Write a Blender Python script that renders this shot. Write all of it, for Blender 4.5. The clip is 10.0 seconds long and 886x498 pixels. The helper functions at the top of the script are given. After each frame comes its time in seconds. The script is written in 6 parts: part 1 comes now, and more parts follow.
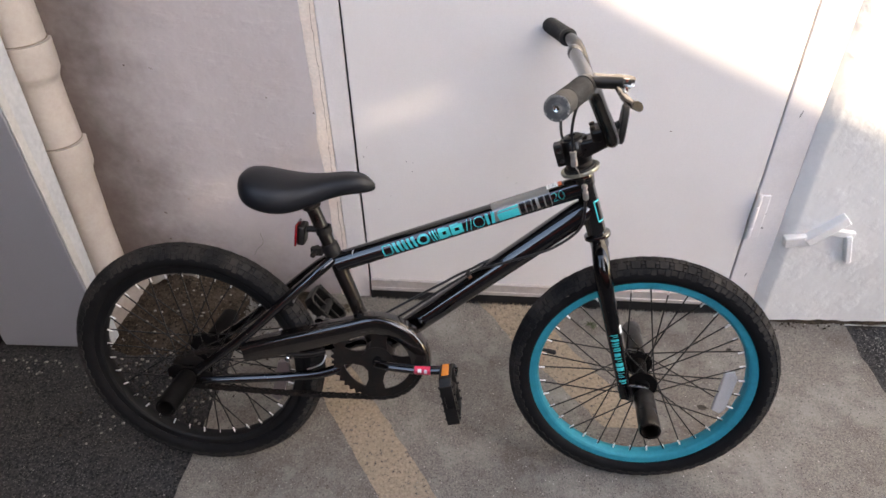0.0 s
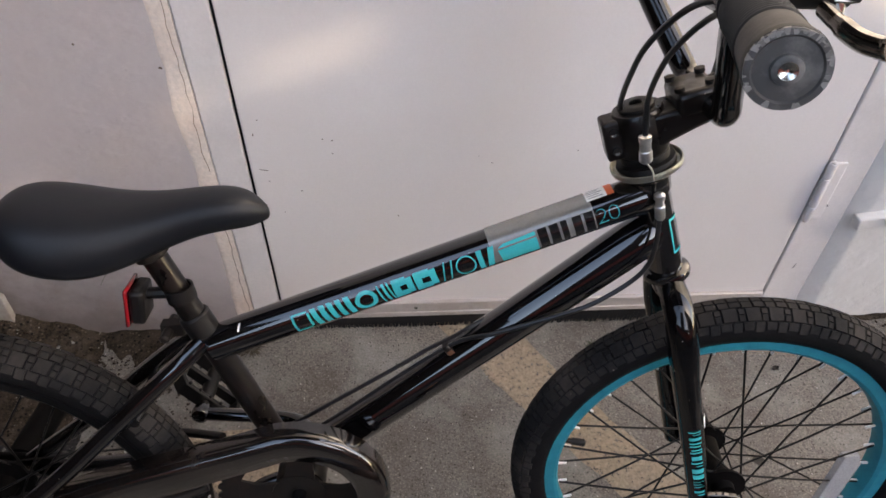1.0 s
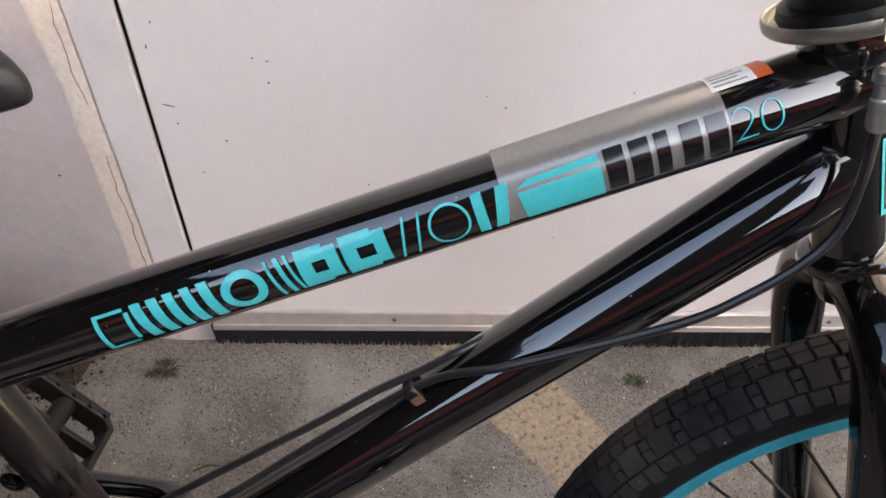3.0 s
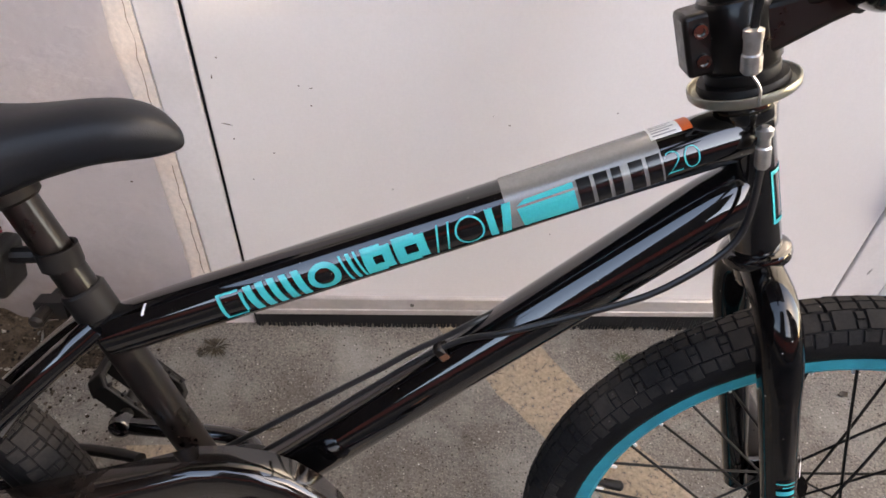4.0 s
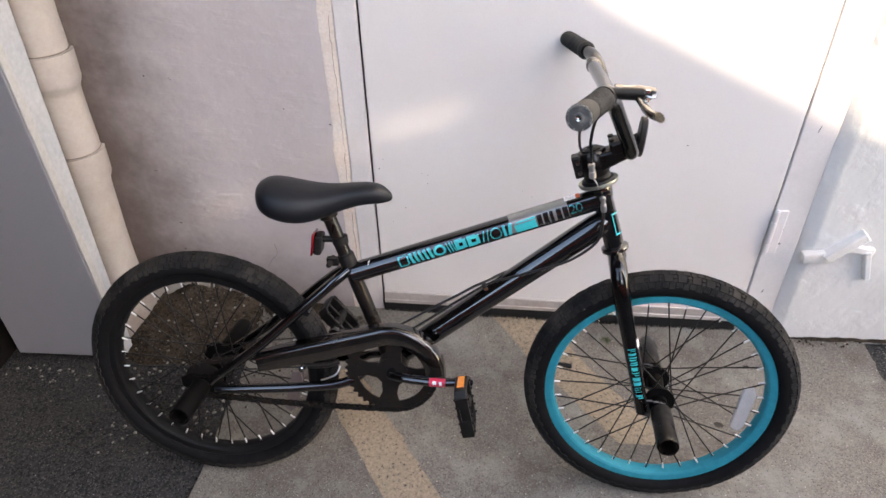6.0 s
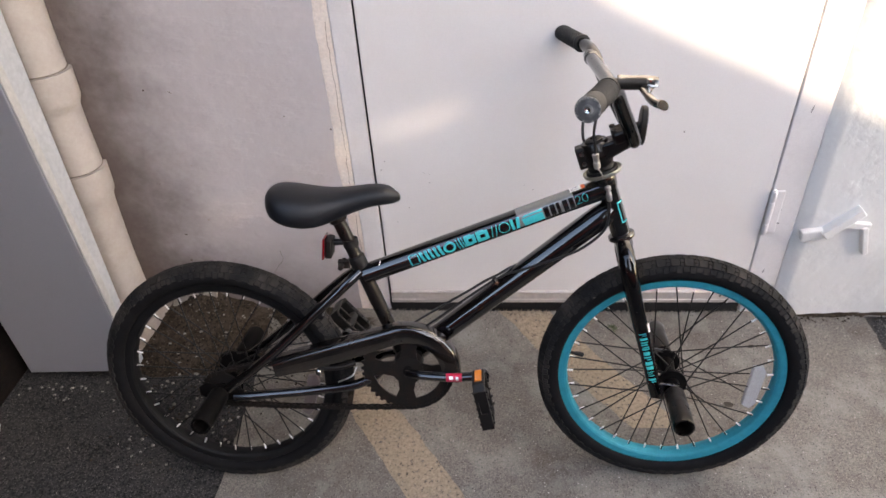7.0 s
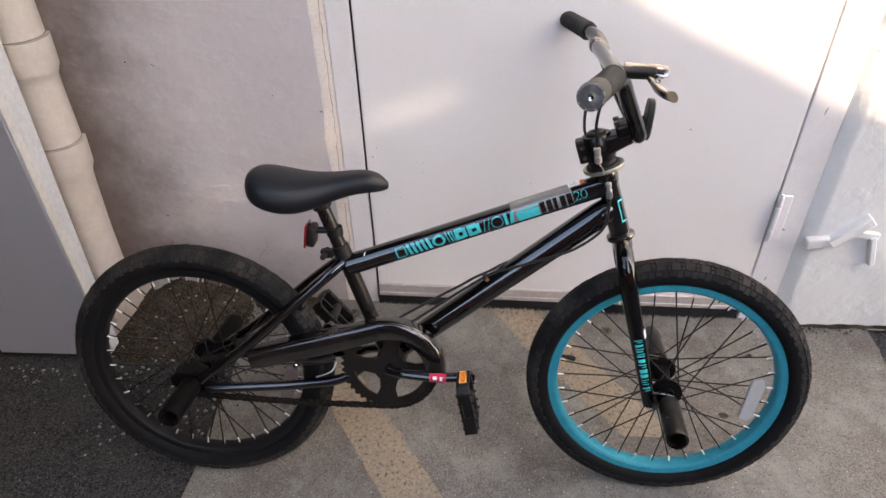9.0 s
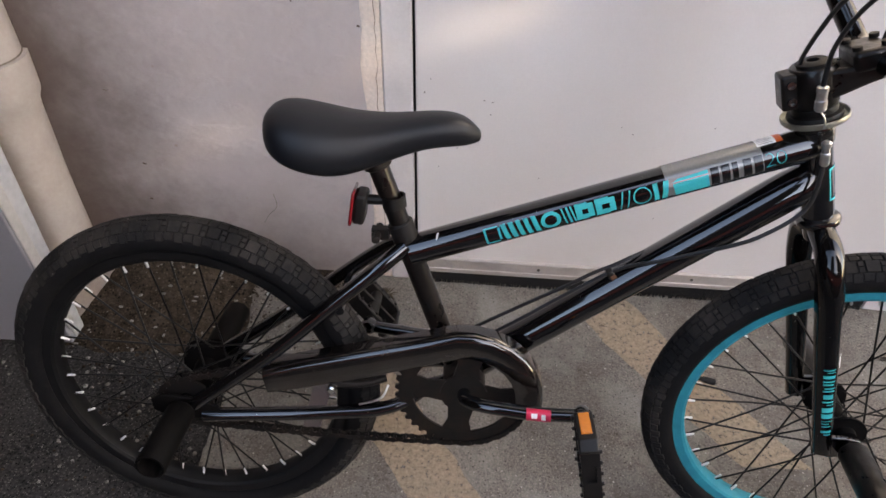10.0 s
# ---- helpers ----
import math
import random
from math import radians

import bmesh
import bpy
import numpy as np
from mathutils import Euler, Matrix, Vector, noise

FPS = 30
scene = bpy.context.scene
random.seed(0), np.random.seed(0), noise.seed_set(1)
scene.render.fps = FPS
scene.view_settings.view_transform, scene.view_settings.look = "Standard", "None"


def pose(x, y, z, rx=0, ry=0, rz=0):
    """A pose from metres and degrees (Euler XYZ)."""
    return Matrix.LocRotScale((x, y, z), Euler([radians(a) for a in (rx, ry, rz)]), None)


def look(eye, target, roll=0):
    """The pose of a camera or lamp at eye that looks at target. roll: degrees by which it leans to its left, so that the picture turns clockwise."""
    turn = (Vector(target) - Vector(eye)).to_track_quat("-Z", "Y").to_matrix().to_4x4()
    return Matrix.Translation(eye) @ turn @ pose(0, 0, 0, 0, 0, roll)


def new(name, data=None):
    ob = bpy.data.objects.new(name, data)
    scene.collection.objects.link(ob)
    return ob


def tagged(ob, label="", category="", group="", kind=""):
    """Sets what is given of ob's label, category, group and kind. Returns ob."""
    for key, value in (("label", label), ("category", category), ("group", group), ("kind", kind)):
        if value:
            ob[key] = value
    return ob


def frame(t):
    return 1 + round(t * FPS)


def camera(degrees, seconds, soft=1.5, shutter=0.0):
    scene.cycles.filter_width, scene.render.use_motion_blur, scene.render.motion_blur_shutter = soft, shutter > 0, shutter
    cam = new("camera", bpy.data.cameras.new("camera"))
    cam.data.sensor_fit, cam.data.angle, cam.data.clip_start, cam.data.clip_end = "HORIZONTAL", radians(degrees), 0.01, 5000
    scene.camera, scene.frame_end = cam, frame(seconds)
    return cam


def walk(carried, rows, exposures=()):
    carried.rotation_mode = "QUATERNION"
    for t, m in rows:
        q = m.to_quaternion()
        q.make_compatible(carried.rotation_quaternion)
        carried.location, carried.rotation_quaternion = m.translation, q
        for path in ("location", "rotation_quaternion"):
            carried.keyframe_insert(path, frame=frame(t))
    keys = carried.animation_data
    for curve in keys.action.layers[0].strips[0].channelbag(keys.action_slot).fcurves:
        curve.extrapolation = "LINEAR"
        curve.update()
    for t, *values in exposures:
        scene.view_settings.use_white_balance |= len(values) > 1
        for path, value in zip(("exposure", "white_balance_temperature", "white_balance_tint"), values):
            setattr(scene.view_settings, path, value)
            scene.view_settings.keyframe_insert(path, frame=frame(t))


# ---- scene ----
EXPOSURE = 2.93
cam = camera(67.86, 10.0, soft=1.6, shutter=0.0)
PATH = [
    (0.0, -0.0000, 0.0000, 1.2203, 52.041, 1.026, 3.274),
    (0.5, -0.0567, 0.2429, 1.1306, 49.176, 0.681, 1.252),
    (1.0, -0.0637, 0.4846, 1.0009, 46.497, -0.723, -4.294),
    (1.5, -0.0238, 0.6179, 0.8601, 45.753, -4.896, -6.545),
    (2.0, -0.0203, 0.6752, 0.7735, 45.903, -3.472, -5.821),
    (2.5, -0.0228, 0.6974, 0.7512, 47.518, -1.839, -3.374),
    (2.7, -0.0206, 0.6976, 0.7474, 48.046, -1.665, -2.855),
    (3.8, -0.0318, 0.6513, 0.7881, 47.934, -1.773, -2.014),
    (4.0, -0.0399, 0.6028, 0.8388, 47.325, -1.539, -2.151),
    (4.5, -0.0745, 0.4580, 1.0304, 45.629, -0.493, -1.117),
    (5.0, -0.0761, 0.3148, 1.1465, 45.281, -0.646, -1.132),
    (5.5, -0.0138, 0.0954, 1.1816, 49.677, -0.898, 1.888),
    (6.0, -0.0133, -0.0031, 1.2114, 53.458, 1.011, 4.249),
    (6.2, -0.0197, -0.0164, 1.2187, 54.267, 2.398, 4.789),
    (7.3, -0.0471, -0.0207, 1.2201, 53.053, 2.518, 0.947),
    (7.5, -0.0436, -0.0193, 1.2159, 53.203, 1.735, 0.965),
    (8.0, -0.0361, -0.0066, 1.2112, 52.752, 0.754, 1.531),
    (8.5, -0.0224, 0.0058, 1.2033, 52.853, 0.112, 1.931),
    (9.0, -0.0336, 0.0318, 1.1829, 52.657, 1.024, 3.048),
    (9.5, -0.1233, 0.1747, 1.1329, 50.151, 0.932, 4.435),
    (10.0, -0.2030, 0.3400, 1.0000, 47.582, -0.960, 2.739),
]
walk(cam, [(t, pose(x, y, z, rx, ry, rz)) for t, x, y, z, rx, ry, rz in PATH], exposures=[(0.0, EXPOSURE + 0.10, 8190, 13), (0.5, EXPOSURE - 0.06, 8190, 13), (1.5, EXPOSURE - 0.12, 8520, 14), (2.0, EXPOSURE + 0.10, 8570, 14), (2.5, EXPOSURE + 0.28, 8570, 14), (4.0, EXPOSURE + 0.30, 8520, 14), (5.0, EXPOSURE + 0.42, 8220, 13), (5.5, EXPOSURE + 0.48, 8070, 12), (6.0, EXPOSURE + 0.26, 8070, 12), (6.2, EXPOSURE + 0.16, 8190, 13), (9.0, EXPOSURE + 0.14, 8220, 13), (10.0, EXPOSURE, 8220, 13)])


# ---- sky and sun ----
SUN_TO = Vector((0.62, -0.50, 0.60)).normalized()
world = bpy.data.worlds.new("sky")
scene.world = world
world.use_nodes = True
wt = world.node_tree
sky = wt.nodes.new("ShaderNodeTexSky")
sky.sky_type = "NISHITA"
sky.sun_disc = False
sky.sun_elevation = math.asin(SUN_TO.z)
sky.sun_rotation = math.atan2(SUN_TO.x, SUN_TO.y)
wt.links.new(sky.outputs["Color"], wt.nodes["Background"].inputs["Color"])
wt.nodes["Background"].inputs["Strength"].default_value = 0.15
sun = new("sun", bpy.data.lights.new("sun", "SUN"))
sun.data.energy = 2.6
sun.data.angle = radians(0.32)
sun.data.color = (1.0, 0.93, 0.84)
sun.matrix_world = look(SUN_TO * 20, (0, 0, 0))


# ---- materials ----
def material(name, colour, rough=0.5, metal=0.0, stain=None, stain_scale=3.0, stain_amount=0.0,
             grain_scale=80.0, grain=0.06, bump=0.0, bump_scale=None, coat=0.0, rough_var=0.0, island=0.0, specks=None, gloss=0.5, coat_rough=0.08, coat_ior=1.5, film=None, relief=None):
    m = bpy.data.materials.new(name)
    m.use_nodes = True
    nt = m.node_tree
    b = nt.nodes["Principled BSDF"]
    coord = nt.nodes.new("ShaderNodeTexCoord")
    out = coord.outputs["Object"]

    def tex(scale, detail=6.0, rough_=0.6):
        n = nt.nodes.new("ShaderNodeTexNoise")
        n.inputs["Scale"].default_value = scale
        n.inputs["Detail"].default_value = detail
        n.inputs["Roughness"].default_value = rough_
        nt.links.new(out, n.inputs["Vector"])
        return n.outputs["Fac"]

    def ramp(fac, lo, hi):
        r = nt.nodes.new("ShaderNodeMapRange")
        r.inputs["From Min"].default_value, r.inputs["From Max"].default_value = lo, hi
        nt.links.new(fac, r.inputs["Value"])
        return r.outputs["Result"]

    def mix(fac, a, bcol):
        n = nt.nodes.new("ShaderNodeMix")
        n.data_type = "RGBA"
        for slot, v in ((6, a), (7, bcol)):
            if isinstance(v, tuple):
                n.inputs[slot].default_value = (*v, 1)
            else:
                nt.links.new(v, n.inputs[slot])
        if isinstance(fac, float):
            n.inputs[0].default_value = fac
        else:
            nt.links.new(fac, n.inputs[0])
        return n.outputs[2]

    def times(a, k):
        n = nt.nodes.new("ShaderNodeMath")
        n.operation = "MULTIPLY"
        nt.links.new(a, n.inputs[0])
        if isinstance(k, float):
            n.inputs[1].default_value = k
        else:
            nt.links.new(k, n.inputs[1])
        return n.outputs[0]

    fine = tex(grain_scale)
    dark = tuple(c * (1 - grain * 2) for c in colour)
    lite = tuple(min(1, c * (1 + grain * 2)) for c in colour)
    col = mix(ramp(fine, 0.3, 0.7), dark, lite)
    if stain:
        patch = ramp(tex(stain_scale, 8.0, 0.65), 0.45, 0.7)
        col = mix(times(patch, stain_amount), col, stain)
    if film:
        shade, sc, amount = film
        col = mix(times(ramp(tex(sc, 10.0, 0.72), 0.48, 0.66), amount), col, shade)
    if specks:
        for sc, size, shade, amount in specks:
            v = nt.nodes.new("ShaderNodeTexVoronoi")
            v.inputs["Scale"].default_value = sc
            nt.links.new(out, v.inputs["Vector"])
            near = ramp(v.outputs["Distance"], size, size * 0.6)
            w = nt.nodes.new("ShaderNodeSeparateColor")
            nt.links.new(v.outputs["Color"], w.inputs[0])
            pick = ramp(w.outputs[0], 1 - amount, 1 - amount + 0.02)
            col = mix(times(near, pick), col, shade)
    if island:
        g = nt.nodes.new("ShaderNodeNewGeometry")
        h = nt.nodes.new("ShaderNodeHueSaturation")
        nt.links.new(ramp(g.outputs["Random Per Island"], -1 / island if island < 0 else -0.0001, 1.0), h.inputs["Fac"])
        h.inputs["Value"].default_value = 1 - island
        nt.links.new(col, h.inputs["Color"])
        col = h.outputs["Color"]
    nt.links.new(col, b.inputs["Base Color"])
    b.inputs["Metallic"].default_value = metal
    b.inputs["Coat Weight"].default_value = coat
    b.inputs["Coat Roughness"].default_value = coat_rough
    b.inputs["Coat IOR"].default_value = coat_ior
    b.inputs["Specular IOR Level"].default_value = gloss
    if rough_var:
        r = nt.nodes.new("ShaderNodeMapRange")
        r.inputs["From Min"].default_value, r.inputs["From Max"].default_value = 0.35, 0.7
        r.inputs["To Min"].default_value, r.inputs["To Max"].default_value = rough, min(1, rough + rough_var)
        nt.links.new(tex(stain_scale * 2), r.inputs["Value"])
        nt.links.new(r.outputs["Result"], b.inputs["Roughness"])
    else:
        b.inputs["Roughness"].default_value = rough
    if bump:
        bn = nt.nodes.new("ShaderNodeBump")
        bn.inputs["Strength"].default_value = 1.0
        bn.inputs["Distance"].default_value = bump
        nt.links.new(tex(bump_scale or grain_scale, 4.0), bn.inputs["Height"])
        last = bn.outputs["Normal"]
        if relief:
            depth, sc, squash, lo, hi = relief
            mp = nt.nodes.new("ShaderNodeMapping")
            mp.inputs["Scale"].default_value = squash
            nt.links.new(out, mp.inputs["Vector"])
            n = nt.nodes.new("ShaderNodeTexNoise")
            n.inputs["Scale"].default_value = sc
            n.inputs["Detail"].default_value = 5.0
            nt.links.new(mp.outputs["Vector"], n.inputs["Vector"])
            b2 = nt.nodes.new("ShaderNodeBump")
            b2.inputs["Strength"].default_value = 1.0
            b2.inputs["Distance"].default_value = depth
            nt.links.new(ramp(n.outputs["Fac"], lo, hi), b2.inputs["Height"])
            nt.links.new(last, b2.inputs["Normal"])
            last = b2.outputs["Normal"]
        nt.links.new(last, b.inputs["Normal"])
    return m


M = {}
M["black_paint"] = material("black_paint", (0.0025, 0.0025, 0.003), 0.06, coat=1.0, coat_rough=0.025, coat_ior=1.62, gloss=0.3, stain=(0.02, 0.013, 0.010), stain_scale=14, stain_amount=0.15, rough_var=0.06, grain_scale=300, specks=((230.0, 0.10, (0.30, 0.28, 0.25), 0.09), (90.0, 0.07, (0.36, 0.33, 0.30), 0.06)))
M["dusty_paint"] = material("dusty_paint", (0.0042, 0.0031, 0.0028), 0.26, coat=0.30, coat_rough=0.10, gloss=0.22, stain=(0.017, 0.009, 0.006), stain_scale=26, stain_amount=0.45, rough_var=0.3, grain_scale=300, bump=0.0003, bump_scale=90, specks=((150.0, 0.10, (0.20, 0.17, 0.15), 0.07),))
M["scuffed_paint"] = material("scuffed_paint", (0.0022, 0.0021, 0.0024), 0.10, coat=0.65, coat_rough=0.022, coat_ior=1.5, gloss=0.12, stain=(0.010, 0.007, 0.006), stain_scale=40, stain_amount=0.3, rough_var=0.12, grain_scale=300, bump=0.00025, bump_scale=60, specks=((200.0, 0.12, (0.30, 0.28, 0.26), 0.12), (70.0, 0.07, (0.30, 0.25, 0.22), 0.08)))
M["bar_paint"] = material("bar_paint", (0.0028, 0.0024, 0.0023), 0.10, coat=0.6, coat_rough=0.025, gloss=0.15, stain=(0.011, 0.0075, 0.006), stain_scale=26, stain_amount=0.35, rough_var=0.1, grain_scale=300)
M["rubber"] = material("rubber", (0.0056, 0.0055, 0.0060), 0.70, gloss=0.10, stain=(0.018, 0.0165, 0.016), stain_scale=25, stain_amount=0.3, grain_scale=400, bump=0.0003, bump_scale=300)
M["tread"] = material("tread", (0.0115, 0.0112, 0.0115), 0.80, gloss=0.16, stain=(0.064, 0.055, 0.049), stain_scale=11, stain_amount=0.62, grain_scale=400, grain=0.12, bump=0.0006, bump_scale=160, island=0.22, rough_var=0.2, specks=((120.0, 0.12, (0.16, 0.145, 0.13), 0.10),))
M["guard_plastic"] = material("guard_plastic", (0.004, 0.0031, 0.0027), 0.14, coat=1.0, coat_rough=0.03, coat_ior=1.6, gloss=0.25, stain=(0.020, 0.0125, 0.009), stain_scale=16, stain_amount=0.6, rough_var=0.15, grain_scale=300)
M["teal_rim"] = material("teal_rim", (0.002, 0.195, 0.258), 0.42, gloss=0.3, stain=(0.004, 0.13, 0.17), stain_scale=12, stain_amount=0.35, rough_var=0.15)
M["teal_decal"] = material("teal_decal", (0.008, 0.40, 0.43), 0.25, coat=0.4, grain_scale=500, grain=0.03)
M["black_rim"] = material("black_rim", (0.004, 0.004, 0.0045), 0.45, gloss=0.2, stain=(0.02, 0.018, 0.016), stain_scale=20, stain_amount=0.3, rough_var=0.2)
M["dark_steel"] = material("dark_steel", (0.009, 0.0078, 0.0072), 0.55, 0.3, gloss=0.3, stain=(0.03, 0.018, 0.011), stain_scale=30, stain_amount=0.5)
# the deep shade round the hubs is put into this near-black
M["hub_shade_black"] = material("hub_shade_black", (0.0022, 0.0019, 0.0019), 0.65, gloss=0.08, stain=(0.008, 0.006, 0.005), stain_scale=30, stain_amount=0.5)
M["dark_chrome"] = material("dark_chrome", (0.22, 0.21, 0.20), 0.16, 1.0, stain=(0.10, 0.09, 0.08), stain_scale=50, stain_amount=0.4)
M["spoke_steel"] = material("spoke_steel", (0.006, 0.0055, 0.005), 0.5, 0.3, gloss=0.3)
M["chrome"] = material("chrome", (0.62, 0.62, 0.60), 0.2, 1.0, stain=(0.3, 0.27, 0.22), stain_scale=40, stain_amount=0.4)
M["nipple_zinc"] = material("nipple_zinc", (0.78, 0.77, 0.75), 0.45, 0.35, stain=(0.40, 0.38, 0.35), stain_scale=90, stain_amount=0.4)
M["nickel"] = material("nickel", (0.62, 0.61, 0.59), 0.3, 0.9, stain=(0.30, 0.28, 0.25), stain_scale=120, stain_amount=0.5)
M["plate_metal"] = material("plate_metal", (0.36, 0.36, 0.31), 0.30, 0.9, rough_var=0.2, bump=0.0003, bump_scale=120, stain=(0.2, 0.17, 0.12), stain_scale=45, stain_amount=0.5)
# blue in the saddle's base colour stands for the sky's sheen
M["vinyl"] = material("vinyl", (0.0058, 0.0068, 0.0095), 0.44, gloss=0.33, grain_scale=600, grain=0.1, bump=0.00015, bump_scale=900, stain=(0.016, 0.015, 0.0145), stain_scale=10, stain_amount=0.2)
M["grip_rubber"] = material("grip_rubber", (0.021, 0.020, 0.019), 0.75, gloss=0.35, stain=(0.075, 0.070, 0.065), stain_scale=22, stain_amount=0.5, grain_scale=300, bump=0.0003)
M["worn_plastic"] = material("worn_plastic", (0.055, 0.053, 0.052), 0.5, stain=(0.24, 0.225, 0.21), stain_scale=60, stain_amount=0.6)
M["scuffed_rubber"] = material("scuffed_rubber", (0.26, 0.245, 0.23), 0.7, stain=(0.42, 0.40, 0.37), stain_scale=90, stain_amount=0.6, island=0.5)
M["black_plastic"] = material("black_plastic", (0.0045, 0.004, 0.004), 0.40, gloss=0.28, stain=(0.02, 0.016, 0.014), stain_scale=25, stain_amount=0.4, rough_var=0.2)
M["red_lens"] = material("red_lens", (0.20, 0.005, 0.009), 0.15, coat=0.6)
M["amber_lens"] = material("amber_lens", (0.55, 0.17, 0.02), 0.2, coat=0.5)
M["dull_lens"] = material("dull_lens", (0.13, 0.105, 0.105), 0.4, coat=0.2, grain_scale=700, grain=0.12)
M["clear_lens"] = material("clear_lens", (0.42, 0.42, 0.43), 0.25, coat=0.4, grain_scale=700, grain=0.12)
M["clear_lens"].node_tree.nodes["Principled BSDF"].inputs["Alpha"].default_value = 0.62
M["red_label"] = material("red_label", (0.55, 0.02, 0.06), 0.3)
M["white_label"] = material("white_label", (0.78, 0.77, 0.75), 0.35)
M["orange_label"] = material("orange_label", (0.66, 0.10, 0.02), 0.35)
M["grey_ink"] = material("grey_ink", (0.25, 0.25, 0.26), 0.4)
M["silver_decal"] = material("silver_decal", (0.25, 0.245, 0.235), 0.26, 0.45, coat=0.3, grain_scale=500, grain=0.04)
M["black_decal"] = material("black_decal", (0.006, 0.006, 0.007), 0.15, coat=0.5)
M["cable_black"] = material("cable_black", (0.010, 0.010, 0.011), 0.3)
M["rust"] = material("rust", (0.11, 0.046, 0.022), 0.85, stain=(0.08, 0.03, 0.015), stain_scale=60, stain_amount=0.7)
M["door_paint"] = material("door_paint", (0.70, 0.66, 0.645), 0.42, stain=(0.64, 0.585, 0.56), stain_scale=2.2, stain_amount=0.5, grain_scale=260, grain=0.012, bump=0.0004, bump_scale=40, rough_var=0.15, specks=((9.0, 0.035, (0.25, 0.18, 0.14), 0.05),))
M["frame_paint"] = material("frame_paint", (0.67, 0.63, 0.62), 0.45, stain=(0.52, 0.49, 0.48), stain_scale=6, stain_amount=0.5, grain_scale=200, grain=0.02, bump=0.0006, bump_scale=50, specks=((14.0, 0.05, (0.24, 0.17, 0.13), 0.06),))
M["wall_paint"] = material("wall_paint", (0.49, 0.442, 0.440), 0.7, stain=(0.42, 0.368, 0.360), stain_scale=3.0, stain_amount=0.5, grain_scale=60, grain=0.008, bump=0.0030, bump_scale=9, relief=(0.0011, 34, (0.45, 1.0, 1.5), 0.50, 0.78), specks=((17.0, 0.045, (0.16, 0.12, 0.10), 0.10), (28.0, 0.10, (0.42, 0.35, 0.33), 0.05)))
def grime_and_shade(m, foot, reach, stretch):
    """Brown dirt and corner shade painted together round a downpipe, ragged at the rim."""
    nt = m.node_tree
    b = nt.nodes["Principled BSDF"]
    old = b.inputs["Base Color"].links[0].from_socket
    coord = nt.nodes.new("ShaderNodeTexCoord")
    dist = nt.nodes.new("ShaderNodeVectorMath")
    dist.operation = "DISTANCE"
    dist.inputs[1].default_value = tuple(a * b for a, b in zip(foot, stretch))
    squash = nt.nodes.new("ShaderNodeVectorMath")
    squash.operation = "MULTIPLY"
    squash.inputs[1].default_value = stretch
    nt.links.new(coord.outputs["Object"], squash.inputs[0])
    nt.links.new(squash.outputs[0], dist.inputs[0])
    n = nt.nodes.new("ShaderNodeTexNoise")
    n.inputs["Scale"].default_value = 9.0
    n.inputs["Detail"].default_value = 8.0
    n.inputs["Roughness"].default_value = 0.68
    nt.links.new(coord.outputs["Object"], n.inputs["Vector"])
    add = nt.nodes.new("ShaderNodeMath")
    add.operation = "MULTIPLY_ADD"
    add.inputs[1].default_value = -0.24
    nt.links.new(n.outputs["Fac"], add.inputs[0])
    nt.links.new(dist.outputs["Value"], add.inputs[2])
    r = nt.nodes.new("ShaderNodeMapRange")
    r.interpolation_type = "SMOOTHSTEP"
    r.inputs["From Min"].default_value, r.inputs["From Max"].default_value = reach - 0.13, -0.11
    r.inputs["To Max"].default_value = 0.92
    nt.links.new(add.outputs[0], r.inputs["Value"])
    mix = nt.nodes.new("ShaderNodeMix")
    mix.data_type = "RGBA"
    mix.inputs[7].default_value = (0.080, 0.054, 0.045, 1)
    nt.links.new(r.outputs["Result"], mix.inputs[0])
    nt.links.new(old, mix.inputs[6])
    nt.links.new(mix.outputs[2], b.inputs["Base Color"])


# dirt and the corner's shade share this darkening of the stucco
grime_and_shade(M["wall_paint"], (-0.945, 1.318, 0.45), 0.33, (1.0, 1.0, 0.05))
grime_and_shade(M["wall_paint"], (-0.82, 1.318, 0.0), 0.45, (0.55, 1.0, 1.4))
M["white_wall"] = material("white_wall", (0.71, 0.685, 0.655), 0.65, stain=(0.52, 0.485, 0.445), stain_scale=4.0, stain_amount=0.4, grain_scale=120, grain=0.006, bump=0.0050, bump_scale=7, relief=(0.0016, 26, (0.7, 1.0, 0.9), 0.48, 0.75), specks=((12.0, 0.03, (0.30, 0.27, 0.25), 0.08),))
M["caulk_crack"] = material("caulk_crack", (0.30, 0.19, 0.12), 0.9, stain=(0.10, 0.06, 0.04), stain_scale=30, stain_amount=0.5, grain_scale=150, bump=0.0002, bump_scale=90)
M["caulk"] = material("caulk", (0.82, 0.715, 0.63), 0.8, stain=(0.62, 0.43, 0.33), stain_scale=14, stain_amount=0.35, grain_scale=150, bump=0.0003, bump_scale=90)
M["footing_plaster"] = material("footing_plaster", (0.29, 0.245, 0.218), 0.8, stain=(0.16, 0.115, 0.09), stain_scale=9, stain_amount=0.6, grain_scale=140, grain=0.06, bump=0.002, bump_scale=40)
M["cream_pipe"] = material("cream_pipe", (0.39, 0.345, 0.314), 0.5, stain=(0.27, 0.21, 0.175), stain_scale=7, stain_amount=0.5, grain_scale=120, grain=0.025, bump=0.0015, bump_scale=18, rough_var=0.2)
# cabinet front: its bluish shade is put into this darker grey
M["panel_shaded"] = material("panel_shaded", (0.22, 0.22, 0.244), 0.45, stain=(0.21, 0.206, 0.222), stain_scale=3, stain_amount=0.4, grain_scale=200, grain=0.015)
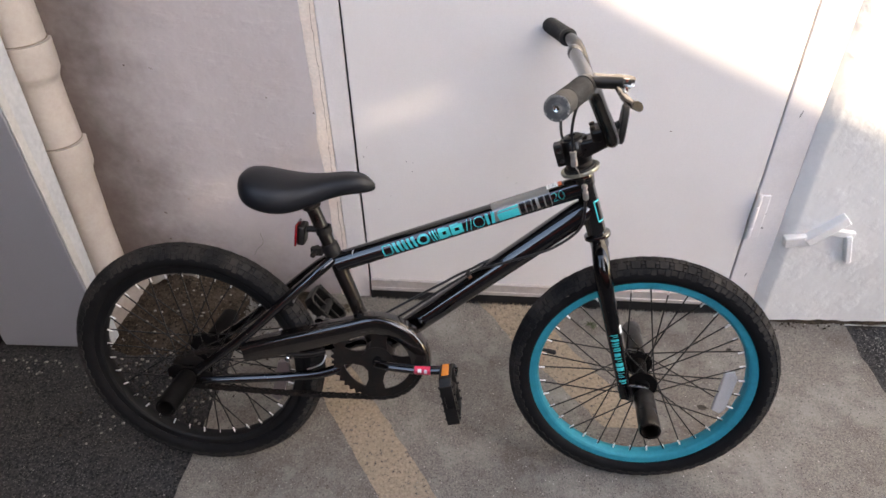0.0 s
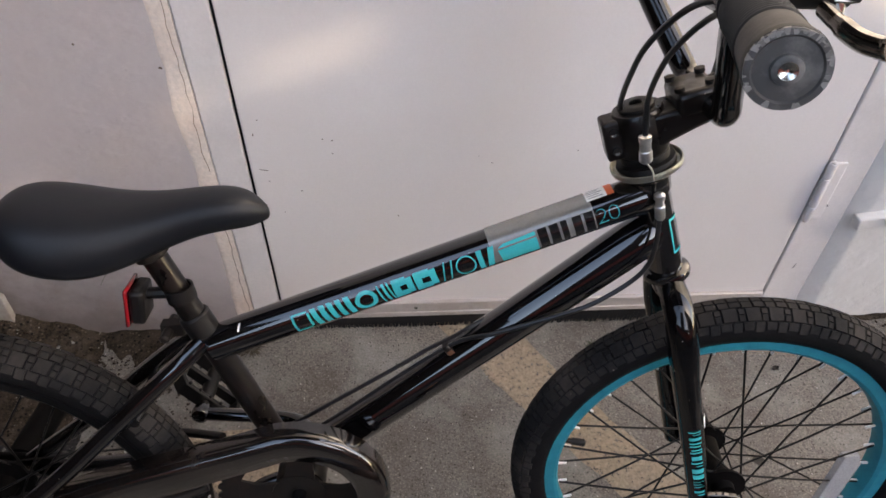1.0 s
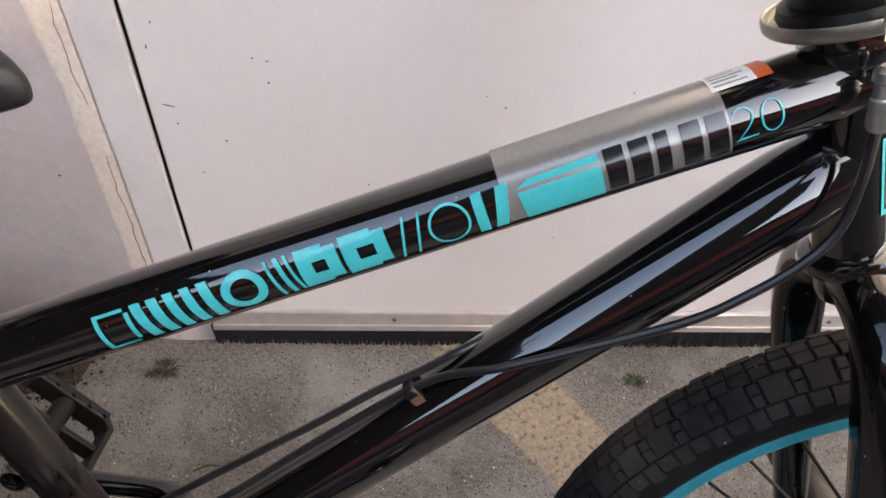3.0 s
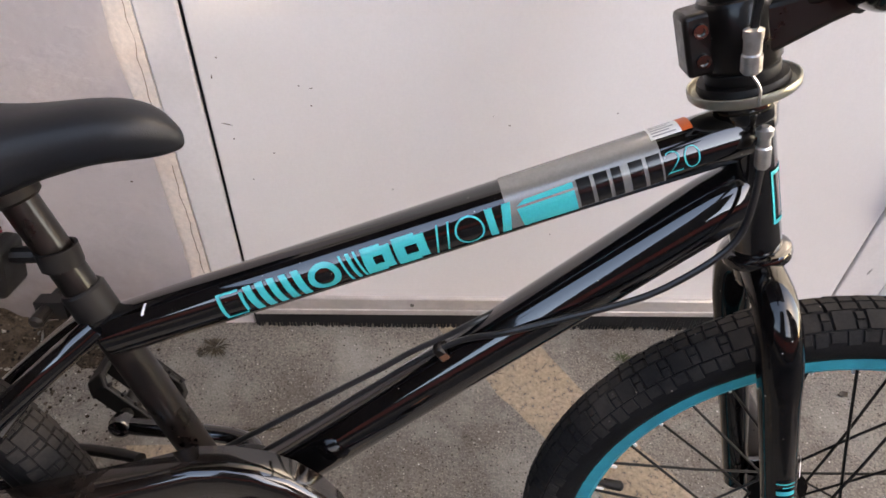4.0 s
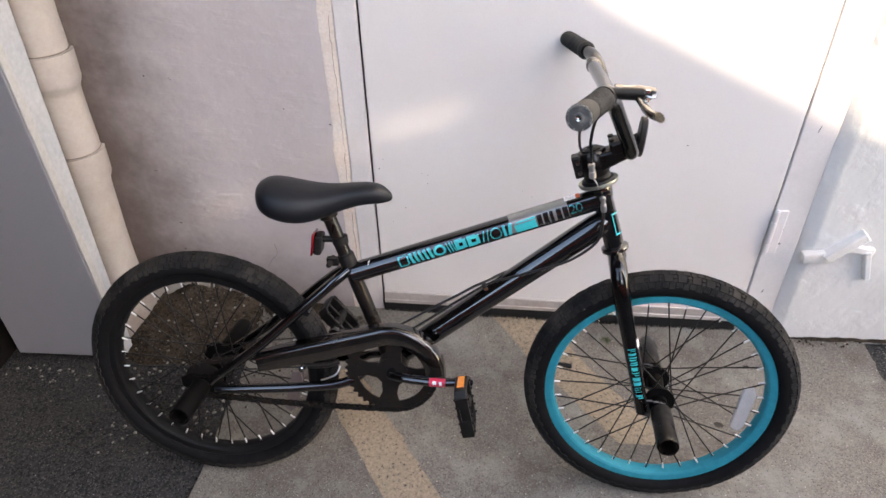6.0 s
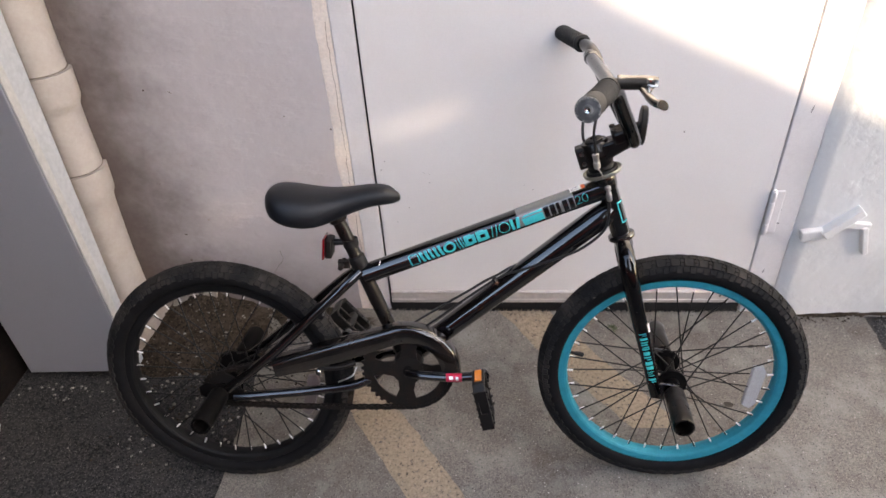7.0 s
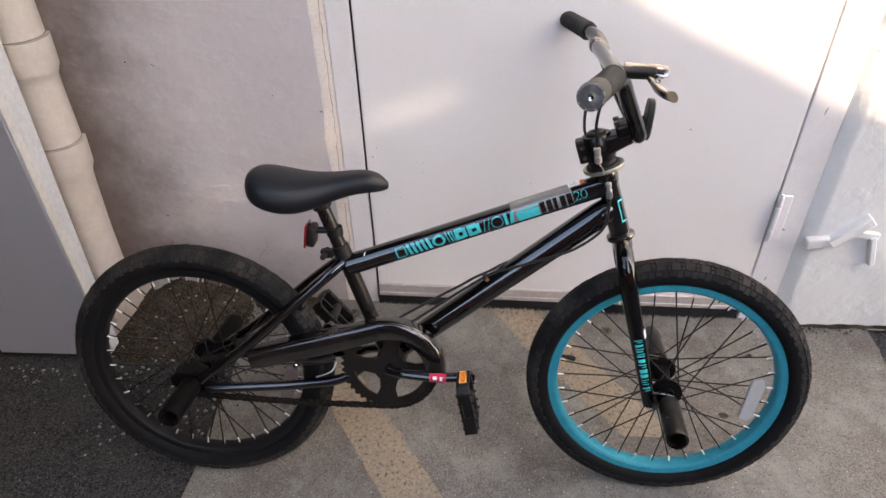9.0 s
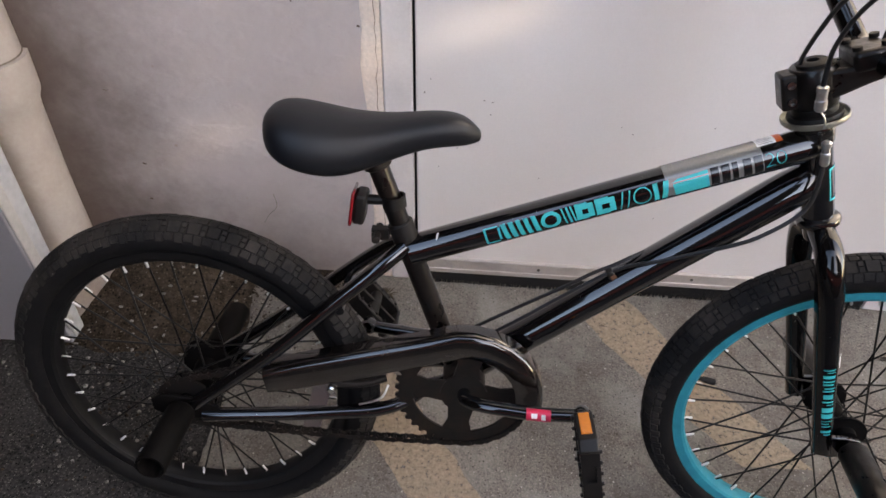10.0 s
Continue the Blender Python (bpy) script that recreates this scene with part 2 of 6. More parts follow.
M["trim_cream"] = material("trim_cream", (0.42, 0.405, 0.385), 0.5, stain=(0.36, 0.34, 0.315), stain_scale=9, stain_amount=0.4)
M["chipped_plate"] = material("chipped_plate", (0.36, 0.33, 0.29), 0.55, stain=(0.20, 0.15, 0.11), stain_scale=28, stain_amount=0.6, bump=0.0004, bump_scale=60)
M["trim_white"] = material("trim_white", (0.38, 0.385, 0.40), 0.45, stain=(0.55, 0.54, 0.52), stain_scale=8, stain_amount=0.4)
M["brush"] = material("brush", (0.010, 0.010, 0.011), 0.7)
M["aluminium"] = material("aluminium", (0.52, 0.48, 0.455), 0.4, 0.35, stain=(0.35, 0.31, 0.28), stain_scale=10, stain_amount=0.5)
M["concrete"] = material("concrete", (0.148, 0.133, 0.117), 0.9, gloss=0.15, stain=(0.070, 0.056, 0.048), stain_scale=3.4, stain_amount=0.85, film=((0.238, 0.229, 0.208), 5.5, 0.70), grain_scale=330, grain=0.26, bump=0.0024, bump_scale=240,
                         specks=((240.0, 0.34, (0.215, 0.19, 0.165), 0.30), (210.0, 0.34, (0.050, 0.042, 0.036), 0.22), (420.0, 0.36, (0.30, 0.27, 0.24), 0.12), (130.0, 0.20, (0.40, 0.37, 0.34), 0.10), (110.0, 0.18, (0.022, 0.018, 0.015), 0.10), (60.0, 0.09, (0.50, 0.47, 0.44), 0.10), (33.0, 0.05, (0.03, 0.025, 0.02), 0.10)))
M["asphalt"] = material("asphalt", (0.025, 0.024, 0.0245), 0.9, gloss=0.1, stain=(0.042, 0.040, 0.039), stain_scale=7, stain_amount=0.7, film=((0.060, 0.057, 0.056), 90, 0.6), grain_scale=210, grain=0.45, bump=0.004, bump_scale=170,
                        specks=((150.0, 0.40, (0.050, 0.047, 0.045), 0.45), (240.0, 0.42, (0.085, 0.080, 0.075), 0.34), (190.0, 0.40, (0.007, 0.007, 0.007), 0.36), (330.0, 0.40, (0.14, 0.135, 0.13), 0.12), (80.0, 0.14, (0.26, 0.25, 0.235), 0.05)))
M["chip_brown"] = material("chip_brown", (0.10, 0.07, 0.055), 0.8, grain_scale=300, grain=0.2)
M["chip_grey"] = material("chip_grey", (0.24, 0.23, 0.23), 0.8, grain_scale=300, grain=0.2)
M["soil"] = material("soil", (0.034, 0.025, 0.018), 0.95, gloss=0.1, stain=(0.085, 0.066, 0.05), stain_scale=32, stain_amount=0.7, grain_scale=200, grain=0.35, bump=0.004, bump_scale=120, island=0.4,
                     specks=((170.0, 0.38, (0.095, 0.075, 0.057), 0.36), (120.0, 0.36, (0.010, 0.008, 0.007), 0.40), (75.0, 0.14, (0.26, 0.24, 0.21), 0.10)))
M["joint_dirt"] = material("joint_dirt", (0.17, 0.14, 0.115), 0.9, stain=(0.30, 0.26, 0.22), stain_scale=30, stain_amount=0.8)
M["stone"] = material("stone", (0.24, 0.225, 0.205), 0.85, grain_scale=200, grain=0.1, island=0.6)
M["dry_leaf"] = material("dry_leaf", (0.060, 0.044, 0.025), 0.85, island=0.5)
M["dark_leaf"] = material("dark_leaf", (0.022, 0.017, 0.012), 0.8, stain=(0.050, 0.038, 0.026), stain_scale=120, stain_amount=0.5, bump=0.0003, bump_scale=300)
M["weed_leaf"] = material("weed_leaf", (0.040, 0.052, 0.018), 0.8, island=0.4)
M["caster_wall"] = material("caster_wall", (0.034, 0.028, 0.026), 0.85, gloss=0.1, stain=(0.022, 0.02, 0.018), stain_scale=0.8, stain_amount=0.5, grain_scale=9, bump=0.01, bump_scale=12)
# near-black stands in for the dark gap left of the cabinet
M["gap_black"] = material("gap_black", (0.010, 0.0085, 0.008), 0.9, gloss=0.05, stain=(0.020, 0.013, 0.010), stain_scale=6, stain_amount=0.6, grain_scale=40, bump=0.01, bump_scale=14)
M["roof_tile"] = material("roof_tile", (0.05, 0.042, 0.040), 0.85, stain=(0.035, 0.03, 0.028), stain_scale=2, stain_amount=0.5)
M["red_brown"] = material("red_brown", (0.26, 0.035, 0.02), 0.7, stain=(0.14, 0.03, 0.02), stain_scale=1.2, stain_amount=0.5)
M["bag_white"] = material("bag_white", (0.34, 0.34, 0.37), 0.5, stain=(0.26, 0.26, 0.28), stain_scale=9, stain_amount=0.5)


def worn_paint(name, colour):
    """Road paint that is worn through to the slab in spots."""
    m = material(name, colour, 0.85, stain=(0.27, 0.215, 0.15), stain_scale=16, stain_amount=0.5, grain_scale=200, grain=0.12, bump=0.002, bump_scale=260,
                 specks=((160.0, 0.3, (0.20, 0.17, 0.13), 0.3),))
    nt = m.node_tree
    b = nt.nodes["Principled BSDF"]
    coord = nt.nodes.new("ShaderNodeTexCoord")
    n = nt.nodes.new("ShaderNodeTexNoise")
    n.inputs["Scale"].default_value = 120
    n.inputs["Detail"].default_value = 10
    n.inputs["Roughness"].default_value = 0.72
    nt.links.new(coord.outputs["Object"], n.inputs["Vector"])
    r = nt.nodes.new("ShaderNodeMapRange")
    r.inputs["From Min"].default_value, r.inputs["From Max"].default_value = 0.30, 0.56
    r.inputs["To Min"].default_value, r.inputs["To Max"].default_value = 0.40, 0.80
    nt.links.new(n.outputs["Fac"], r.inputs["Value"])
    nt.links.new(r.outputs["Result"], b.inputs["Alpha"])
    return m


M["yellow_paint"] = worn_paint("yellow_paint", (0.315, 0.243, 0.175))


# ---- mesh helpers ----
def make_mesh(name, verts, faces, mat, sharp=35.0, smooth=True):
    me = bpy.data.meshes.new(name)
    me.from_pydata([tuple(v) for v in verts], [], faces)
    me.update()
    bm = bmesh.new()
    bm.from_mesh(me)
    bmesh.ops.recalc_face_normals(bm, faces=bm.faces)
    bm.to_mesh(me)
    bm.free()
    me.materials.append(M[mat])
    if smooth:
        me.polygons.foreach_set("use_smooth", [True] * len(me.polygons))
        me.set_sharp_from_angle(angle=radians(sharp))
    return me


def part(name, geo, mat, parent=None, label="", m=None, sharp=35.0, bevel=0.0, segments=2):
    verts, faces = geo
    ob = new(name, make_mesh(name, verts, faces, mat, sharp))
    if parent:
        ob.parent = parent
    if m is not None:
        ob.matrix_local = m
    if label:
        ob["label"] = label
    if bevel:
        mod = ob.modifiers.new("bevel", "BEVEL")
        mod.width, mod.segments, mod.limit_method, mod.angle_limit = bevel, segments, "ANGLE", radians(40)
    return ob


def join(*geos):
    verts, faces = [], []
    for v, f in geos:
        k = len(verts)
        verts += [tuple(p) for p in v]
        faces += [tuple(i + k for i in q) for q in f]
    return verts, faces


def moved(geo, m):
    return [tuple(m @ Vector(v)) for v in geo[0]], geo[1]


def box(x0, x1, y0, y1, z0, z1):
    v = [(x, y, z) for z in (z0, z1) for y in (y0, y1) for x in (x0, x1)]
    return v, [(0, 2, 3, 1), (4, 5, 7, 6), (0, 1, 5, 4), (2, 6, 7, 3), (0, 4, 6, 2), (1, 3, 7, 5)]


def prism(outline, w0, w1):
    """A plate: an outline in x and y, from z w0 to w1."""
    n = len(outline)
    v = [(x, y, w0) for x, y in outline] + [(x, y, w1) for x, y in outline]
    f = [tuple(range(n))[::-1], tuple(range(n, 2 * n))] + [(i, (i + 1) % n, (i + 1) % n + n, i + n) for i in range(n)]
    return v, f


def curve(points, steps=8):
    """A smooth line through the points."""
    p = [Vector(q) for q in points]
    p = [p[0] * 2 - p[1]] + p + [p[-1] * 2 - p[-2]]
    out = []
    for i in range(1, len(p) - 2):
        a, b, c, d = p[i - 1:i + 3]
        for k in range(steps):
            t = k / steps
            out.append(0.5 * ((2 * b) + (c - a) * t + (2 * a - 5 * b + 4 * c - d) * t * t + (3 * b - a - 3 * c + d) * t ** 3))
    out.append(p[-2])
    return out


def sweep(points, radius, n=14, caps=True, flat=1.0):
    """A round bar along the points; radius may be a list."""
    p = [Vector(q) for q in points]
    r = radius if isinstance(radius, (list, tuple)) else [radius] * len(p)
    up = None
    verts, faces = [], []
    for i, q in enumerate(p):
        d = (p[min(i + 1, len(p) - 1)] - p[max(i - 1, 0)]).normalized()
        if up is None:
            up = d.orthogonal().normalized()
        up = (up - d * up.dot(d)).normalized()
        side = d.cross(up)
        for k in range(n):
            a = 2 * math.pi * k / n
            verts.append(q + up * (r[i] * math.cos(a)) + side * (r[i] * flat * math.sin(a)))
    for i in range(len(p) - 1):
        for k in range(n):
            a, b = i * n + k, i * n + (k + 1) % n
            faces.append((a, b, b + n, a + n))
    if caps:
        faces.append(tuple(range(n))[::-1])
        faces.append(tuple(range(len(verts) - n, len(verts))))
    return verts, faces


def ring_to(d):
    d = Vector(d).normalized()
    return d.to_track_quat("Z", "Y").to_matrix().to_4x4()


def lathe(profile, n=32, closed=False, at=(0, 0, 0), axis=(0, 0, 1)):
    """A turned form: profile rows of radius and height along the axis."""
    m = Matrix.Translation(at) @ ring_to(axis)
    verts = [m @ Vector((r * math.cos(2 * math.pi * k / n), r * math.sin(2 * math.pi * k / n), h)) for r, h in profile for k in range(n)]
    rows = len(profile)
    faces = []
    for i in range(rows if closed else rows - 1):
        j = (i + 1) % rows
        for k in range(n):
            faces.append((i * n + k, i * n + (k + 1) % n, j * n + (k + 1) % n, j * n + k))
    if not closed:
        if profile[0][0] > 1e-6:
            faces.append(tuple(range(n))[::-1])
        if profile[-1][0] > 1e-6:
            faces.append(tuple(range((rows - 1) * n, rows * n)))
    return verts, faces


def thing(name, m=None):
    ob = new(name)
    ob.empty_display_size = 0.05
    if m is not None:
        ob.matrix_world = m
    return ob


def rough_sheet(x0, x1, y0, y1, nx, ny, depth, z=0.0, amount=0.0, scale=6.0, keep=None):
    """A slab whose top is slightly uneven."""
    verts, faces = [], []
    for j in range(ny + 1):
        for i in range(nx + 1):
            x, y = x0 + (x1 - x0) * i / nx, y0 + (y1 - y0) * j / ny
            verts.append((x, y, z + amount * noise.noise((x * scale, y * scale, 0.3))))
    for j in range(ny):
        for i in range(nx):
            a = j * (nx + 1) + i
            faces.append((a, a + 1, a + nx + 2, a + nx + 1))
    return verts, faces


# ---- the setting ----
DOOR_L, DOOR_R, DOOR_Y = -0.2845, 0.6296, 1.303
LEFT_Y, RIGHT_Y = 1.309, 1.288
SLAB_L, SLAB_R = -0.615, 0.945

tagged(part("ground", rough_sheet(-60, 60, -60, 60, 8, 8, 0, z=-0.012), "asphalt"), "dark worn asphalt with pale aggregate", "ground", kind="structure")


def ground_z(x, y):
    """The apron's height: a low ramp up to the door."""
    t = min(1.0, max(0.0, (y - 1.14) / 0.16))
    side = min(1.0, max(0.0, (0.74 - x) / 0.12)) * min(1.0, max(0.0, (x + 0.95) / 0.25))
    return (0.036 - 0.026 * min(1.0, max(0.0, (x + 0.28) / 0.75))) * t * t * (3 - 2 * t) * side + 0.0015 * noise.noise((x * 5, y * 5, 0)) - 0.0015


def slab():
    """The concrete apron: an uneven top, a ragged rim at both ends."""
    nx, ny = 60, 60
    y0, y1 = -3.0, 1.50
    verts, faces = [], []
    for j in range(ny + 1):
        y = 0.30 + 0.60 * j / 12 if j < 12 else 0.9 + 0.5 * (j - 12) / (ny - 12)
        for i in range(nx + 1):
            x = SLAB_L + (SLAB_R - SLAB_L) * i / nx
            if i in (0, nx):
                x += 0.008 * noise.noise((y * 14, i, 0)) + 0.005 * noise.noise((y * 50, i, 3))
            verts.append((x, y, ground_z(x, y)))
    for j in range(ny):
        for i in range(nx):
            a = j * (nx + 1) + i
            faces.append((a, a + 1, a + nx + 2, a + nx + 1))
    k = len(verts)
    rim = [j * (nx + 1) for j in range(ny + 1)], [j * (nx + 1) + nx for j in range(ny + 1)]
    for side, ids in enumerate(rim):
        base = len(verts)
        verts += [(verts[i][0], verts[i][1], -0.06) for i in ids]
        for a in range(len(ids) - 1):
            faces.append((ids[a], ids[a + 1], base + a + 1, base + a))
    k = len(verts)
    verts += [(verts[i][0], verts[i][1], -0.06) for i in range(nx + 1)]
    faces += [(i, i + 1, k + i + 1, k + i) for i in range(nx)]
    return verts, faces


tagged(part("concrete_apron", slab(), "concrete", sharp=60), "worn grey concrete apron before the door", "pavement", kind="structure")


def stripe(name, left, right):
    """A painted band between two edges, each from its far to its near end."""
    n, k = 40, 8
    verts, faces = [], []
    for j in range(n + 1):
        t = j / n
        a, b = Vector(left[0]).lerp(Vector(left[1]), t), Vector(right[0]).lerp(Vector(right[1]), t)
        for i in range(k + 1):
            p = a.lerp(b, i / k)
            if i in (0, k):
                p.x += 0.006 * noise.noise((p.y * 30, i, 1))
            verts.append((p.x, p.y, ground_z(p.x, p.y) + 0.0014))
    for j in range(n):
        for i in range(k):
            a = j * (k + 1) + i
            faces.append((a, a + 1, a + k + 2, a + k + 1))
    return tagged(part(name, (verts, faces), "yellow_paint", sharp=60), "faded yellow painted stripe worn into concrete", "road marking", group="yellow stripes", kind="structure")


stripe("yellow_stripe", ((-0.445, 1.11), (-0.096, 0.587)), ((-0.326, 1.11), (0.028, 0.587)))
stripe("yellow_stripe", ((-0.015, 1.318), (0.285, 0.93)), ((0.122, 1.318), (0.402, 0.93)))

# walls round the doorway
FR_L = -0.338
WALL_TOP = 3.0
tagged(part("wall_left", box(-3.5, FR_L - 0.012, LEFT_Y, LEFT_Y + 0.25, -0.05, WALL_TOP), "wall_paint", bevel=0.003), "pinkish-white painted stucco wall, dirt and corner shade painted beside the downpipe", "wall", kind="structure")
JAMB_R = 0.708
tagged(part("wall_right", prism([(JAMB_R, DOOR_Y + 0.0005), (JAMB_R + 0.004, DOOR_Y - 0.002), (JAMB_R + 0.026, RIGHT_Y + 0.001), (JAMB_R + 0.034, RIGHT_Y), (4.0, RIGHT_Y), (4.0, RIGHT_Y + 0.30), (JAMB_R, RIGHT_Y + 0.30)], -0.05, WALL_TOP), "white_wall"), "uneven white painted masonry wall", "wall", kind="structure")
tagged(part("wall_above", box(FR_L - 0.028, JAMB_R, 1.31, 1.58, 2.14, WALL_TOP), "white_wall"), "white painted wall over the door", "wall", kind="structure")
tagged(part("wall_behind", box(FR_L - 0.028, JAMB_R, 1.56, 1.60, -0.05, 2.14), "white_wall"), "plain wall behind the door", "wall", kind="structure")

door_frame = tagged(part("door_frame", join(box(FR_L, DOOR_L - 0.0044, DOOR_Y + 0.001, 1.56, 0.024, 2.14), box(DOOR_R + 0.0025, JAMB_R - 0.0005, DOOR_Y - 0.001, 1.56, -0.02, 2.14)), "frame_paint", bevel=0.003), "white painted steel door frame", "door frame", kind="structure")

# black strip added so that the door gap reads as deep shade
part("gap_dark", box(DOOR_L - 0.0042, DOOR_L - 0.0003, DOOR_Y + 0.0045, DOOR_Y + 0.03, 0.03, 2.13), "rubber", door_frame, "black strip added to darken the door gap")

part("crack", sweep(curve([(-0.584, LEFT_Y - 0.0004, 0.165), (-0.569, LEFT_Y - 0.0004, 0.188), (-0.560, LEFT_Y - 0.0004, 0.196), (-0.553, LEFT_Y - 0.0004, 0.210), (-0.556, LEFT_Y - 0.0004, 0.236)], 4), 0.0007, 6), "stone", bpy.data.objects["wall_left"], "hairline crack")


def caulk_line():
    """An uneven, cracked bead between frame and stucco, closed at its back."""
    n, k = 110, 10
    verts, faces = [], []
    for j in range(n + 1):
        z = 2.14 * j / n
        wob = 0.004 * noise.noise((z * 7, 0, 0)) + 0.003 * noise.noise((z * 31, 4, 0))
        wide = 0.032 + wob + 0.004 * noise.noise((z * 11, 9, 0))
        for i in range(k):
            s = i / (k - 1)
            x = FR_L - 0.0005 - (1 - s) * wide
            y = 1.3086 - 0.0040 * s + 0.0004 * noise.noise((x * 90, z * 60, 2))
            if i == 0:
                y = 1.3095
            verts.append((x, y, z))
        verts += [(FR_L - 0.0005, 1.34, z), (FR_L - 0.0005 - wide, 1.34, z)]
    m = k + 2
    for j in range(n):
        for i in range(m):
            a, b = j * m + i, j * m + (i + 1) % m
            faces.append((a, b, b + m, a + m))
    faces.append(tuple(range(m - 1, -1, -1)))
    faces.append(tuple(n * m + i for i in range(m)))
    return verts, faces


caulk_bead = tagged(part("trim", caulk_line(), "caulk", sharp=30), "cracked cream caulk bead stained with rust", "caulk", kind="structure")
for low, high in ((0.05, 0.36), (0.40, 0.83), (0.90, 1.30), (1.42, 1.95)):
    points = []
    for i in range(int((high - low) / 0.012)):
        z = low + 0.012 * i
        points.append((FR_L - 0.009 + 0.004 * noise.noise((z * 9, 3, low)) + 0.0035 * noise.noise((z * 47, 8, low)), 1.3057, z))
    part("crack", sweep(points, 0.0006, 5), "caulk_crack", caulk_bead, "hairline crack")

door = tagged(part("door_1", box(DOOR_L, DOOR_R, DOOR_Y, DOOR_Y + 0.044, 0.073, 2.13), "door_paint", bevel=0.002), "closed off-white painted steel door", "door", kind="structure")
def tilted_foot(geo):
    """Tilts the foot strip lower towards the hinge side to fit the camera's view."""
    return [(x, y, z - 0.024 * (x - DOOR_L) / (DOOR_R - DOOR_L)) for x, y, z in geo[0]], geo[1]


part("bottom_rail", tilted_foot(join(box(DOOR_L + 0.001, DOOR_R - 0.003, DOOR_Y - 0.007, DOOR_Y - 0.0005, 0.0690, 0.101), box(DOOR_L + 0.001, DOOR_R - 0.003, DOOR_Y - 0.010, DOOR_Y - 0.007, 0.067, 0.077), box(DOOR_L + 0.001, DOOR_R - 0.003, DOOR_Y - 0.0085, DOOR_Y - 0.007, 0.096, 0.1005))), "aluminium", door, "scuffed aluminium strip along the door's foot", bevel=0.0015)
for off in (0.243, 0.550, 0.856):
    part("screw", lathe([(0.0036, -0.001), (0.0030, 0.0012), (0.0014, 0.0010), (0.0, 0.0006)], 10, at=(DOOR_L + off, DOOR_Y - 0.0072, 0.087 - 0.024 * off / 0.914), axis=(0, -1, 0)), "stone", door, "dull pale screw")


def bristles():
    verts, faces = [], []
    rnd = random.Random(5)
    n = 420
    for i in range(n):
        x = DOOR_L - 0.004 + (DOOR_R - DOOR_L) * (i + rnd.random() * 0.6) / n
        w = 0.0018
        lean = rnd.uniform(-0.004, 0.004)
        y = DOOR_Y - 0.003 + rnd.uniform(-0.002, 0.002)
        b = rnd.uniform(0.028, 0.036)
        k = len(verts)
        verts += [(x - w, y, 0.069), (x + w, y, 0.069), (x + w * 0.6 + lean, y - 0.002, b), (x - w * 0.6 + lean, y - 0.002, b), (x, y + 0.003, 0.069), (x + lean, y + 0.001, b)]
        faces += [(k, k + 1, k + 2, k + 3), (k + 1, k + 4, k + 5, k + 2), (k + 4, k, k + 3, k + 5)]
    return verts, faces


part("sweep", tilted_foot(join(box(DOOR_L - 0.004, DOOR_R - 0.003, DOOR_Y + 0.002, DOOR_Y + 0.01, 0.026, 0.0685), bristles())), "brush", door, "black bristle draught strip")


def hinge():
    h = thing("door_hinge")
    z0, z1 = 0.262, 0.380
    x, y = DOOR_R + 0.002, DOOR_Y
    part("leaf", box(x + 0.008, x + 0.030, y - 0.007, y - 0.0012, z0, z1), "frame_paint", h, bevel=0.0025)
    for a, b in ((z0, z0 + 0.028), (z0 + 0.0305, z0 + 0.088), (z0 + 0.0905, z1)):
        part("knuckle", lathe([(0.0058, a), (0.0066, a + 0.0015), (0.0066, b - 0.0015), (0.0058, b)], 16, at=(x + 0.004, y - 0.0070, 0)), "frame_paint", h)
    part("pin", lathe([(0.0045, z0 - 0.004), (0.0045, z1 + 0.003), (0.002, z1 + 0.005)], 12, at=(x + 0.004, y - 0.0070, 0)), "frame_paint", h)
    return tagged(h, "white painted steel butt hinge on the door's edge", "hinge")


hinge()


def chip_marks(owner, y, marks, mat="chip_brown"):
    """Small knocks and flakes in the paint: place, half width, half height and turn."""
    for x, z, wide, high, turn in marks:
        rnd = random.Random(int(1000 * (x + 2 * z)))
        ring = []
        for k in range(9):
            t = 2 * math.pi * k / 9
            q = rnd.uniform(0.65, 1.15)
            ring.append((wide * q * math.cos(t), high * q * math.sin(t)))
        m = Matrix.Translation((x, y, z)) @ Matrix.Rotation(radians(turn), 4, "Y") @ Matrix.Rotation(radians(90), 4, "X")
        part("paint_chip", moved(prism(ring, -0.001, 0.0003), m), mat, owner, "dark chip in the paint")


chip_marks(door, DOOR_Y, ((-0.260, 0.488, 0.0008, 0.0012, 0), (-0.270, 0.464, 0.0010, 0.0030, 10), (-0.160, 0.427, 0.0011, 0.0010, 0), (-0.172, 0.453, 0.0014, 0.0007, 0), (-0.158, 0.450, 0.0022, 0.0005, -8),
                          (-0.264, 0.401, 0.0075, 0.0006, 14), (-0.260, 0.380, 0.0008, 0.0014, 0), (-0.214, 0.359, 0.0020, 0.0007, 0), (-0.066, 0.301, 0.0010, 0.0012, 0), (-0.246, 0.318, 0.0012, 0.0009, 0),
                          (0.060, 0.413, 0.0008, 0.0008, 0), (0.081, 0.400, 0.0016, 0.0008, 0), (0.213, 0.418, 0.0012, 0.0008, 0), (0.156, 0.220, 0.0012, 0.0008, 0), (0.406, 0.537, 0.0016, 0.0016, 0)))
